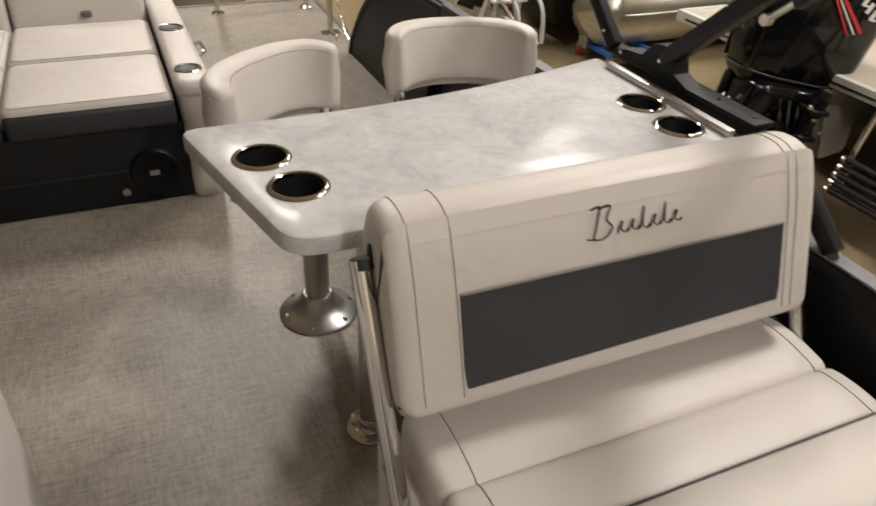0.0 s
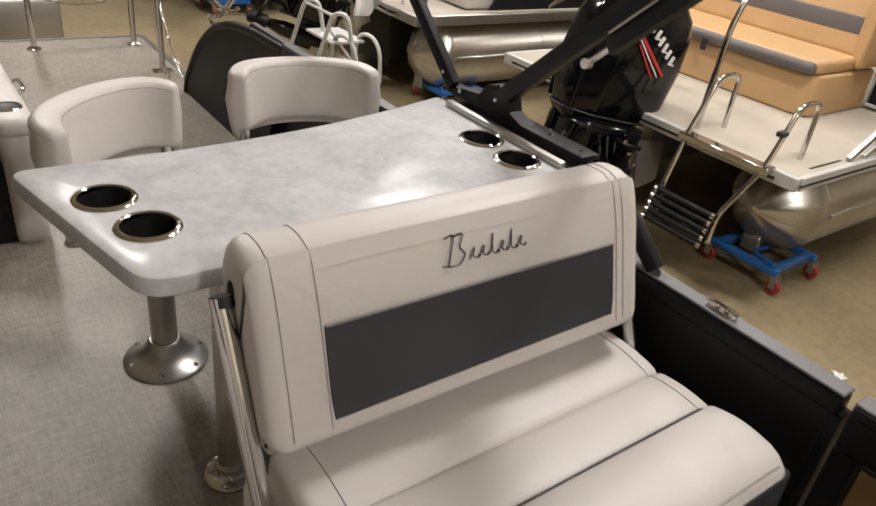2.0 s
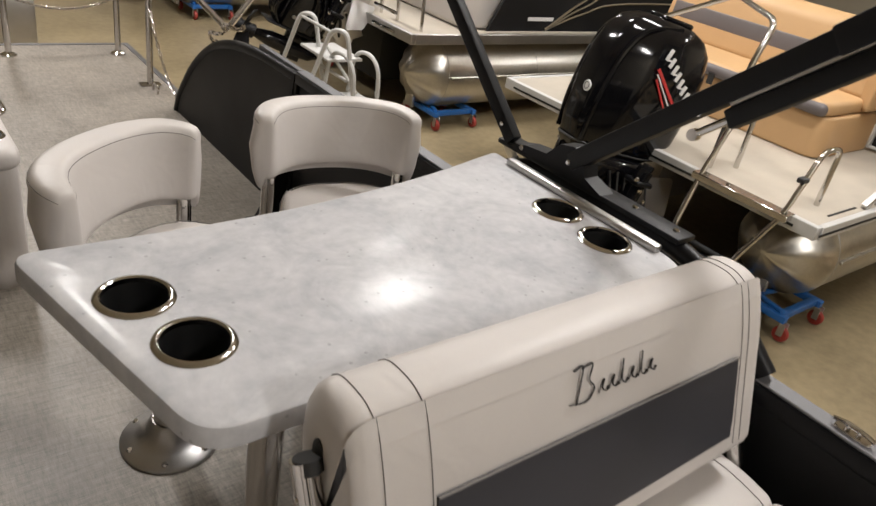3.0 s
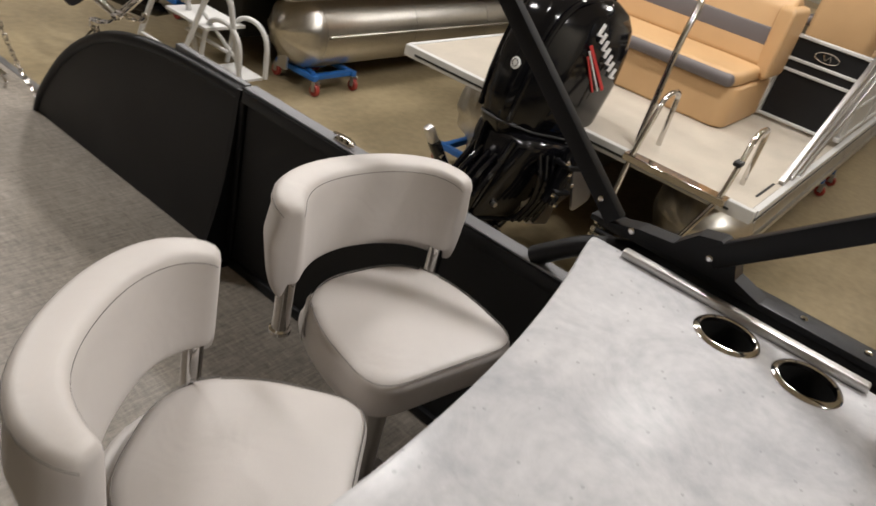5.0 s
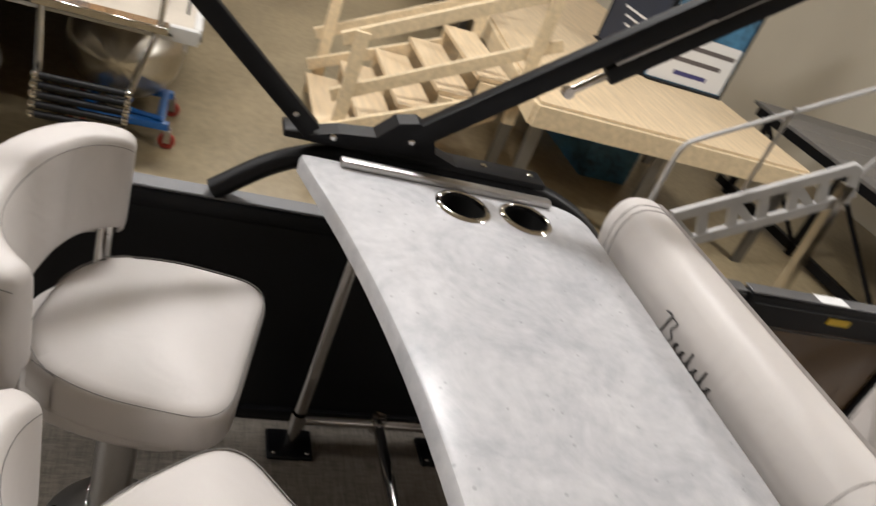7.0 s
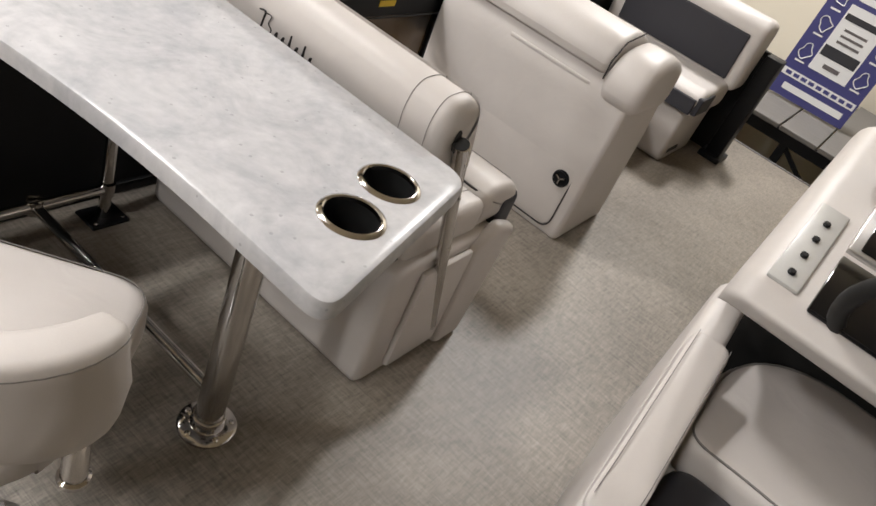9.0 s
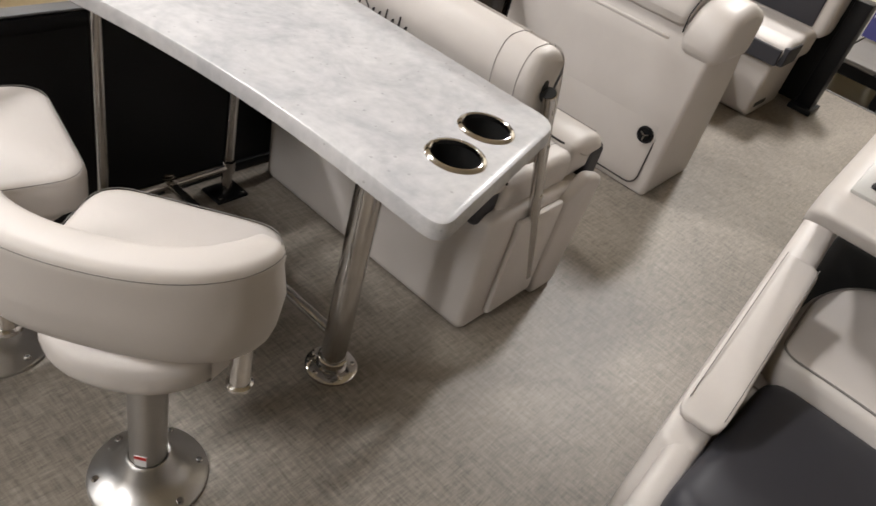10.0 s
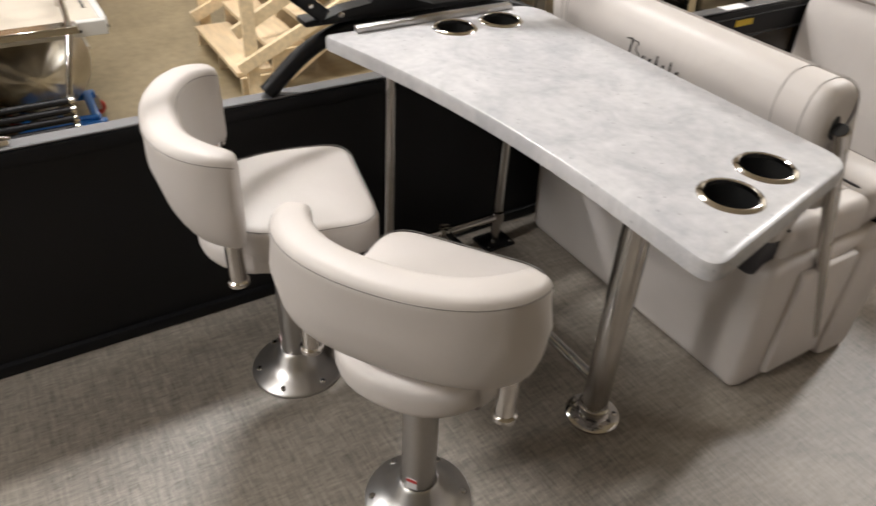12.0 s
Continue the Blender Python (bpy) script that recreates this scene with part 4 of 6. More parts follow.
# ---- storage lounge at the bow side ----
locker = thing("locker_lounge", "pale vinyl lounge back with a moulded locker door", "lounge")
lp = rounded([(-2.02, 0.0), (-1.61, 0.0), (-1.59, 0.58), (-1.63, 0.70), (-1.74, 0.75), (-1.90, 0.70), (-1.98, 0.45)], [0.02, 0.01, 0.06, 0.05, 0.06, 0.08, 0.06], 5)
part("body", run(lp, 0.14, 0.985, 0.02), VINYL, locker, "moulded pale shell")
part("shoulder_pad", run(rounded([(-1.92, 0.56), (-1.585, 0.56), (-1.57, 0.66), (-1.63, 0.745), (-1.78, 0.775), (-1.92, 0.73)], 0.05, 5), 0.115, 0.27, 0.04), VINYL, locker, "rounded padded corner")
part("top_pad", run(rounded([(-1.90, 0.66), (-1.590, 0.635), (-1.58, 0.70), (-1.64, 0.77), (-1.78, 0.79), (-1.90, 0.75)], 0.045, 5), 0.27, 0.98, 0.03), VINYL, locker, "padded top roll")
seam([(0.27, y, z) for y, z in [(-1.588, 0.635), (-1.582, 0.70), (-1.64, 0.765), (-1.78, 0.787)]], locker, 0.003, THREAD)
door = part("door", pad(rounded([(0.195, 0.03), (0.965, 0.03), (0.965, 0.575), (0.195, 0.575)], 0.05, 5), [(0, 0), (0, 0.008), (0.006, 0.012)]), VINYL, locker, "flush locker door",
            place=Matrix(((1, 0, 0, 0), (0, 0, 1, -1.612), (0, 1, 0, 0), (0, 0, 0, 1))))
part("door_gap", tube([(x, -1.604, z) for x, z in rounded([(0.192, 0.027), (0.968, 0.027), (0.968, 0.578), (0.192, 0.578)], 0.05, 5)], 0.003, 5, closed=True), THREAD, locker)
part("finger_pull", box(0.31, 0.66, -1.606, -1.594, 0.588, 0.602, 0.004, 2), VINYL, door)
latch = part("latch", lathe([(0, 0.006), (0.026, 0.006), (0.030, 0.010), (0.034, 0.004), (0.034, 0)], 24, at=(0.235, -1.600, 0.238), turn=Matrix.Rotation(-math.pi / 2, 4, "X")), BLACK_METAL, door, "round black latch")
for a in (0.5, 2.6, 4.7):
    part("latch_lug", bar((0.235, -1.590, 0.238), (0.235 + 0.02 * math.cos(a), -1.590, 0.238 + 0.02 * math.sin(a)), 0.008, 0.006), CHROME, latch)
# seat on its far side
part("seat", box(0.50, 0.98, -2.80, -1.98, 0.0, 0.40, 0.04, 3), VINYL, locker)

bow_seat = thing("bow_lounge", "pale vinyl bow lounge with charcoal back panel", "lounge")
part("base", run(rounded([(-3.35, 0.0), (-2.90, 0.0), (-2.86, 0.30), (-3.35, 0.32)], [0.02, 0.04, 0.03, 0.02], 4), 0.22, 0.98, 0.02), VINYL, bow_seat, "moulded base")
part("seat", run(rounded([(-3.30, 0.30), (-2.84, 0.30), (-2.82, 0.40), (-2.90, 0.44), (-3.30, 0.44)], 0.03, 4), 0.18, 0.98, 0.03), VINYL, bow_seat, "padded seat")
part("seat_band", box(0.172, 0.20, -3.03, -2.83, 0.318, 0.41, 0.004, 1), CHARCOAL, bow_seat, "charcoal end band", smooth=False)
part("seat_band", box(0.20, 0.60, -2.835, -2.81, 0.315, 0.395, 0.004, 1), CHARCOAL, bow_seat, "charcoal front band", smooth=False)
part("backrest", run(rounded([(-3.44, 0.40), (-3.24, 0.40), (-3.20, 0.74), (-3.28, 0.80), (-3.44, 0.78)], 0.04, 4), 0.15, 0.98, 0.04), VINYL, bow_seat, "padded backrest")
part("back_panel", run(rounded([(-3.26, 0.45), (-3.222, 0.45), (-3.192, 0.70), (-3.23, 0.70)], 0.01, 3), 0.22, 0.90, 0.008), CHARCOAL, bow_seat, "charcoal back panel")
part("vent", box(0.215, 0.222, -3.10, -2.95, 0.05, 0.075, 0.003, 1), THREAD, bow_seat)
gate_post = thing("bow_gate_post", "black boat gate post beside the bow lounge", "gate post")
part("post", box(0.04, 0.13, -3.52, -3.40, 0.0, 0.62, 0.006), BLACK_METAL, gate_post)
part("foot", box(0.02, 0.15, -3.54, -3.36, 0.0, 0.03, 0.004), BLACK_METAL, gate_post)
bow_fence = thing("boat_fence", "low black front fence across the bow", "fence", "boat side panels")
part("panel", box(0.13, 1.0, -3.52, -3.50, 0.0, 0.58), BLACK_PANEL, bow_fence)
part("top_rail", box(0.13, 1.04, -3.53, -3.49, 0.58, 0.62, 0.006), BLACK_METAL, bow_fence)
other_fence = thing("boat_fence", "low black front fence beside the helm", "fence", "boat side panels")
part("panel", box(-1.45, -0.62, -3.52, -3.50, 0.0, 0.58), BLACK_PANEL, other_fence)
part("top_rail", box(-1.45, -0.62, -3.53, -3.49, 0.58, 0.62, 0.006), BLACK_METAL, other_fence)

# ---- helm ----
helm = thing("helm_console", "pale moulded helm console with switches and dark screens", "console")
hp = rounded([(-1.75, 0.0), (-0.99, 0.0), (-0.97, 0.62), (-0.62, 0.745), (-0.485, 0.765), (-0.465, 0.80), (-0.50, 0.835), (-1.00, 0.94), (-1.45, 0.975), (-1.70, 0.83)], [0.04, 0.04, 0.04, 0.03, 0.012, 0.012, 0.02, 0.05, 0.08, 0.08], 5)
part("shell", run(hp, -1.42, -0.475, 0.05, 4), VINYL, helm, "moulded pale shell")
slope = Matrix.Translation((0, -0.495, 0.836)) @ Matrix.Rotation(math.atan2(0.105, -0.50) + math.pi, 4, "X")


def dash(name, x0, x1, u0, u1, h, mat, parent, label="", r=0.004):
    """A plate on the sloping dash: u runs away from the driver."""
    return part(name, box(x0, x1, -u1, -u0, -0.004, h, r, 2), mat, parent, label, place=slope)


plate = dash("switch_plate", -0.575, -0.515, 0.02, 0.33, 0.006, WHITE_TRIM, helm, "pale switch plate")
for k in range(4):
    part("switch", box(-0.553, -0.539, -0.066 - 0.066 * k, -0.048 - 0.066 * k, 0.006, 0.013, 0.003, 1), BLACK_METAL, plate, "black rocker switch", place=slope)
dash("lower_screen", -0.84, -0.60, 0.00, 0.20, 0.007, BLACK_GLOSS, helm, "dark touch screen")
dash("screen_frame", -1.12, -0.60, 0.225, 0.44, 0.010, SATIN, helm, "silver instrument frame")
dash("instrument_panel", -1.10, -0.62, 0.238, 0.428, 0.013, BLACK_GLOSS, helm, "black instrument panel")
gauge = part("gauge", lathe([(0, 0.016), (0.052, 0.016), (0.058, 0.022), (0.064, 0.013)], 28, at=(-0.74, -0.33, 0)), CHROME, helm, "round chrome gauge", place=slope)
part("dial", lathe([(0, 0.018), (0.050, 0.0175)], 24, at=(-0.74, -0.33, 0)), CUP_SHADE_BLACK, gauge, place=slope)
part("visor", run(rounded([(-1.12, 0.985), (-1.0, 0.955), (-0.985, 0.985), (-1.12, 1.02)], 0.012, 3), -1.16, -0.56, 0.02), CHARCOAL, helm, "dark stitched visor")
# near-black slab paints the shade of the hollow below the dash
part("footwell_shade", box(-1.30, -0.53, -0.990, -0.962, 0.08, 0.56, 0.012), CUP_SHADE_BLACK, helm, "near-black slab for the shade under the console")
part("windscreen_frame", box(-1.30, -0.75, -1.50, -1.46, 0.95, 1.10, 0.01), BLACK_METAL, helm, "black windscreen frame")
rail_pts = bent([(-0.60, -1.50, 0.92), (-0.56, -1.55, 1.0), (-0.80, -1.58, 1.06), (-1.25, -1.58, 1.06)], 0.06)
part("grab_rail", tube(rail_pts, 0.012, 10), CHROME, helm)
wheel = thing("steering_wheel", "black steering wheel with polished spokes on the helm", "steering wheel",
              at=Matrix.Translation((-0.81, -0.47, 0.90)) @ Matrix.Rotation(radians(58), 4, "X"))
part("rim", tube([(0.175 * math.cos(a), 0.175 * math.sin(a), 0) for a in [2 * math.pi * k / 40 for k in range(40)]], 0.016, 10, closed=True), RUBBER, wheel, "black grip rim")
part("hub", lathe([(0, 0.02), (0.035, 0.018), (0.045, 0.0), (0.03, -0.10), (0, -0.10)], 20), BLACK_METAL, wheel)
for a in (0.5, math.pi - 0.5, -math.pi / 2):
    part("spoke", bar((0.03 * math.cos(a), 0.03 * math.sin(a), 0.0), (0.168 * math.cos(a), 0.168 * math.sin(a), 0.0), 0.028, 0.008, r=0.002), CHROME, wheel, "polished spoke")

hseat = thing("captains_chair", "pale and charcoal helm seat in a moulded side shell", "chair")
shell = rounded([(-0.08, 0.0), (-0.06, 0.34), (-0.09, 0.46), (-0.24, 0.505), (-0.60, 0.60), (-0.86, 0.64), (-0.90, 0.0)], [0.03, 0.03, 0.015, 0.03, 0.05, 0.04, 0.02], 5)
shell = list(reversed(shell))
SKEW = Matrix.Translation((-0.48, -0.55, 0)) @ Matrix.Rotation(radians(4.5), 4, "Z") @ Matrix.Translation((0.48, 0.55, 0))
part("side_shell", run(shell, -0.555, -0.478, 0.022), VINYL, hseat, "moulded pale side wall", place=SKEW)
part("rear_corner", run(rounded([(-0.16, 0.0), (0.04, 0.0), (0.06, 0.30), (0.03, 0.42), (-0.08, 0.46), (-0.16, 0.47)], [0.01, 0.03, 0.08, 0.06, 0.03, 0.01], 5), -0.555, -0.500, 0.022), VINYL, hseat, "rounded moulded corner", place=SKEW)
pad_prof = rounded([(-0.58, 0.59), (-0.20, 0.505), (-0.14, 0.475), (-0.11, 0.505), (-0.17, 0.55), (-0.56, 0.655)], 0.018, 4)
armp = part("arm_pad", run(pad_prof, -0.562, -0.480, 0.02), VINYL, hseat, "padded arm rest", place=SKEW)
seam([(-0.487 - 0.0787 * (y + 0.55), y, z + 0.004) for y, z in ((-0.55, 0.651), (-0.40, 0.613), (-0.19, 0.555), (-0.14, 0.525))], armp)
seam([(-0.556 - 0.0787 * (y + 0.55), y, z + 0.004) for y, z in ((-0.55, 0.651), (-0.40, 0.613), (-0.19, 0.555), (-0.14, 0.525))], armp)
sp = rounded([(-1.20, -0.42), (-0.60, -0.42), (-0.585, 0.03), (-1.20, 0.03)], 0.05, 6)
part("seat_cushion", pad(sp, soft(0.36, 0.485, 0.035), crown=0.006), CHARCOAL, hseat, "charcoal vinyl seat cushion")
fp = rounded([(-1.19, -0.93), (-0.68, -0.93), (-0.565, -0.72), (-0.575, -0.41), (-0.75, -0.415), (-1.19, -0.36)], [0.05, 0.15, 0.10, 0.05, 0.10, 0.05], 7)
bol = part("bolster", pad(fp, soft(0.44, 0.535, 0.03), crown=0.008), VINYL, hseat, "pale rounded flip-up bolster")
seam([(x, y, 0.531) for x, y in shrunk(fp, 0.012)] + [(*shrunk(fp, 0.012)[0], 0.531)], bol, 0.0025)
part("seat_box", box(-1.22, -0.545, -0.40, 0.015, 0.0, 0.37, 0.02), VINYL, hseat)


# ---- neighbouring boats ----
def pontoon_tube(parent, x0, x1, y, z=-0.46, r=0.325):
    """A bright tube with a crimped, tapering stern cone and welded seams."""
    bm = bmesh.new()
    seg, rings = 36, []
    for x, rr, fold in ((x0, 0.02, 0.0), (x0 + 0.02, 0.10, 0.012), (x0 + 0.10, 0.22, 0.014), (x0 + 0.22, r - 0.01, 0.004), (x0 + 0.26, r, 0.0), (x1, r, 0.0)):
        rings.append([bm.verts.new((x, y + (rr + fold * math.cos(9 * a)) * math.cos(a), z + (rr + fold * math.cos(9 * a)) * math.sin(a))) for a in [2 * math.pi * k / seg for k in range(seg)]])
    for a, b in zip(rings, rings[1:]):
        for k in range(seg):
            bm.faces.new((a[k], a[(k + 1) % seg], b[(k + 1) % seg], b[k]))
    bm.faces.new(rings[0])
    bm.faces.new(rings[-1])
    t = part("pontoon", bm, TUBE_ALU, parent, "bright aluminium pontoon tube")
    for k in range(4):
        sx = x0 + 0.28 + k * 1.15
        part("weld_seam", tube([(sx, y + (r + 0.001) * math.cos(a), z + (r + 0.001) * math.sin(a)) for a in [2 * math.pi * j / 32 for j in range(32)]], 0.004, 5, closed=True), SATIN, t)
    part("lifting_lug", box(x0 + 0.10, x0 + 0.13, y - 0.06, y + 0.06, z - 0.33, z - 0.20, 0.004, 1), SATIN, t, "welded lug plate")
    part("strake", box(x0 + 0.3, x1, y - 0.345, y - 0.30, z + 0.02, z + 0.045, 0.004, 1), TUBE_ALU, t)


def dolly(x, y, turn=0.0, w=0.46, d=0.50):
    """A low blue boat dolly with four red casters."""
    t = thing("boat_dolly", "blue steel boat dolly with red caster wheels on the floor", "dolly", "boat dollies", pose(x, y, FLOOR_Z, 0, 0, turn))
    for s in (-1, 1):
        part("side_beam", bar((s * w / 2, -d / 2, 0.15), (s * w / 2, d / 2, 0.15), 0.05, 0.045, r=0.004), BLUE, t)
        part("cross_beam", bar((-w / 2, s * d / 2 * 0.8, 0.152), (w / 2, s * d / 2 * 0.8, 0.152), 0.05, 0.045, r=0.004), BLUE, t)
    part("cradle", tube(smooth_path([(-w / 2, -d * 0.42, 0.19), (-w / 4, 0, 0.165), (w / 4, 0, 0.165), (w / 2, d * 0.42, 0.19)]), 0.018, 8), BLUE, t)
    for sx in (-1, 1):
        for sy in (-1, 1):
            c = part("caster", lathe([(0, -0.018), (0.046, -0.018), (0.052, -0.010), (0.052, 0.010), (0.046, 0.018), (0, 0.018)], 20,
                                     at=(sx * w / 2, sy * d / 2, 0.053), turn=Matrix.Rotation(math.pi / 2, 4, "Y")), RED, t, "red polyurethane wheel")
            part("fork", box(sx * w / 2 - 0.028, sx * w / 2 - 0.021, sy * d / 2 - 0.02, sy * d / 2 + 0.02, 0.045, 0.13, 0.002, 1), SATIN, c)
            part("fork", box(sx * w / 2 + 0.021, sx * w / 2 + 0.028, sy * d / 2 - 0.02, sy * d / 2 + 0.02, 0.045, 0.13, 0.002, 1), SATIN, c)
            part("hub", lathe([(0.016, -0.03), (0.016, 0.03)], 10, at=(sx * w / 2, sy * d / 2, 0.053), turn=Matrix.Rotation(math.pi / 2, 4, "Y")), CHROME, c)


def outboard(x, y, z, tilt, label):
    """A tilted outboard: cowl, mid section, bracket, gearcase and propeller; it drives towards -x."""
    t = thing("outboard_motor", label, "outboard motor", "outboard motors", pose(x, y, z, 0, tilt, -12) @ Matrix.Diagonal((1.34, 1.34, 1.34, 1)))
    bm = bmesh.new()
    rings = []
    # each level: height, aft end, fore end, half width; the aft face is a narrow flat strip between two long chamfers
    levels = ((-0.02, -0.20, 0.24, 0.125), (0.03, -0.235, 0.29, 0.155), (0.14, -0.255, 0.335, 0.178), (0.32, -0.262, 0.35, 0.188),
              (0.46, -0.250, 0.34, 0.182), (0.56, -0.222, 0.31, 0.165), (0.615, -0.18, 0.26, 0.135), (0.645, -0.11, 0.19, 0.09), (0.655, -0.02, 0.10, 0.04))
    for zz, xa, xf, w in levels:
        ln = xf - xa
        sweep = 0.10 * ln * (zz / 0.6)
        plan = [(xa, -0.42 * w), (xa + 0.20 * ln + sweep, -0.93 * w), (xa + 0.55 * ln, -w), (xf - 0.12 * ln, -0.86 * w), (xf, -0.40 * w),
                (xf, 0.40 * w), (xf - 0.12 * ln, 0.86 * w), (xa + 0.55 * ln, w), (xa + 0.20 * ln + sweep, 0.93 * w), (xa, 0.42 * w)]
        rings.append([bm.verts.new((x, y, zz)) for x, y in rounded(plan, [0.09 * w / 0.18 * k for k in (0.3, 0.25, 0.4, 0.5, 0.5, 0.5, 0.5, 0.4, 0.25, 0.3)], 3)])
    n = len(rings[0])
    for a, b in zip(rings, rings[1:]):
        for k in range(n):
            bm.faces.new((a[k], a[(k + 1) % n], b[(k + 1) % n], b[k]))
    bm.faces.new(rings[0])
    bm.faces.new(rings[-1])
    cowl = part("cowl", bm, BLACK_GLOSS, t, "gloss black cowl")
    part("cowl_split", tube([(x, y, 0.045) for x, y in rounded([(-0.245, -0.06), (-0.12, -0.15), (0.10, -0.166), (0.27, -0.12), (0.30, 0.0), (0.27, 0.12), (0.10, 0.166), (-0.12, 0.15), (-0.245, 0.06)], 0.03, 3)], 0.006, 6, closed=True), RUBBER, cowl, "dark seam round the cowl")
    for s in (-1, 1):
        part("cowl_rib", tube(smooth_path([(-0.225, s * 0.09, 0.06), (-0.235, s * 0.10, 0.24), (-0.21, s * 0.105, 0.46), (-0.13, s * 0.11, 0.585), (0.05, s * 0.105, 0.632)], 5), 0.014, 8), BLACK_GLOSS, cowl, "raised gloss rib")
    part("air_intake", box(-0.02, 0.16, -0.06, 0.06, 0.645, 0.668, 0.015, 3), BLACK_GLOSS, cowl)
    part("round_badge", lathe([(0, 0.004), (0.024, 0.004), (0.026, 0)], 20, at=(-0.260, -0.030, 0.285), turn=Matrix.Rotation(-math.pi / 2, 4, "Y")), PAPER, cowl, "round silver badge")
    part("badge_ring", tube([(-0.2655, -0.030 + 0.015 * math.cos(a), 0.285 + 0.015 * math.sin(a)) for a in [2 * math.pi * k / 16 for k in range(16)]], 0.002, 5, closed=True), INK, cowl)
    # plain strokes in place of the maker's name, and the red flash
    for k in range(7):
        c = Vector((-0.04 + 0.034 * k, -0.1865, 0.50 - 0.024 * k))
        part("name_bar", bar(c, c + Vector((0.012, 0, 0.042 if k else 0.05)), 0.006, 0.017), PAPER, cowl, "pale lettering bar", smooth=False)
        if k % 2 == 0:
            part("name_bar", bar(c + Vector((0.013, 0, 0.003)), c + Vector((0.028, 0, 0.003)), 0.006, 0.008), PAPER, cowl, "pale lettering bar", smooth=False)
    for k, (mt, lb) in enumerate(((REDPRINT, "red side flash"), (PAPER, "silver side flash"), (REDPRINT, "red side flash"))):
        part("stripe", bar((-0.06 + 0.006 * k, -0.1885, 0.455 - 0.022 * k), (0.15 - 0.03 * k, -0.1880, 0.30 - 0.010 * k), 0.006, (0.014, 0.006, 0.008)[k]), mt, cowl, lb, smooth=False)
    mid = part("midsection", box(-0.17, 0.12, -0.095, 0.095, -0.40, 0.01, 0.045, 3), BLACK_GLOSS, t, "black leg")
    part("skirt", box(-0.19, 0.17, -0.115, 0.115, -0.10, 0.01, 0.03, 3), BLACK_METAL, t)
    part("plate", box(-0.30, 0.13, -0.11, 0.11, -0.405, -0.39, 0.006, 1), BLACK_METAL, mid, "ventilation plate")
    part("gearcase", lathe([(0, -0.30), (0.03, -0.27), (0.055, -0.15), (0.06, 0.0), (0.045, 0.16), (0.0, 0.24)], 20, at=(-0.06, 0, -0.52), turn=Matrix.Rotation(math.pi / 2, 4, "Y")), BLACK_GLOSS, mid, "torpedo gearcase")
    part("strut", box(-0.12, 0.08, -0.025, 0.025, -0.52, -0.39, 0.012, 2), BLACK_GLOSS, mid)
    part("skeg", box(-0.10, 0.04, -0.008, 0.008, -0.60, -0.54, 0.004, 1), BLACK_GLOSS, mid)
    hub = part("propeller_hub", lathe([(0.05, 0), (0.045, 0.12), (0.03, 0.14), (0, 0.14)], 20, at=(-0.33, 0, -0.52), turn=Matrix.Rotation(-math.pi / 2, 4, "Y")), BLACK_METAL, mid)
    for k in range(3):
        bm = pad(rounded([(-0.05, 0.03), (0.05, 0.03), (0.085, 0.13), (0.0, 0.18), (-0.07, 0.13)], 0.03, 4), [(0, -0.004), (0, 0.004)])
        part("blade", bm, BLACK_METAL, hub, "propeller blade", place=Matrix.Translation((-0.40, 0, -0.52)) @ Matrix.Rotation(2.1 * k, 4, "X") @ Matrix.Rotation(radians(60), 4, "Y"))
    br = part("clamp_bracket", box(0.10, 0.26, -0.13, 0.13, -0.34, 0.02, 0.02, 2), BLACK_METAL, t, "black swivel bracket")
    for s in (-1, 1):
        part("side_plate", box(0.14, 0.30, s * 0.13 - 0.012, s * 0.13 + 0.012, -0.40, 0.06, 0.01, 2), SATIN, br, "aluminium clamp plate")
    part("bracket_plate", bar((0.12, -0.155, -0.06), (0.30, -0.15, -0.26), 0.02, 0.13, r=0.006), SATIN, br, "bare aluminium bracket")
    part("bracket_plate", bar((-0.02, -0.135, -0.20), (0.16, -0.14, -0.36), 0.02, 0.07, r=0.006), SATIN, br, "bare aluminium bracket")
    bm = box(-0.20, 0.16, -0.23, 0.11, -0.40, 0.03, 0.05, 3)
    for v in bm.verts:  # the cover narrows and rakes aft towards the leg
        k = (0.03 - v.co.z) / 0.43
        v.co.y = v.co.y * (1 - 0.42 * k) + 0.02 * k
        v.co.x = v.co.x * (1 - 0.25 * k) - 0.07 * k
    part("lower_cover", bm, BLACK_GLOSS, t, "gloss black lower cover")
    for s in (-1, 1):
        part("cover_rib", tube(smooth_path([(-0.212, -0.06 + s * 0.09, 0.0), (-0.218, -0.055 + s * 0.07, -0.16), (-0.232, -0.05 + s * 0.05, -0.34)], 4), 0.014, 8), BLACK_GLOSS, t, "raised gloss rib")
    part("trim_pump", tube([(0.06, -0.265, 0.03), (0.055, -0.265, 0.015), (0.03, -0.265, -0.20), (0.028, -0.265, -0.215)], 0.040, 14), BLACK_GLOSS, br, "black trim pump cylinder")
    part("pump_cap", tube([(0.064, -0.265, 0.03), (0.067, -0.265, 0.055)], 0.028, 12), BLACK_METAL, br)
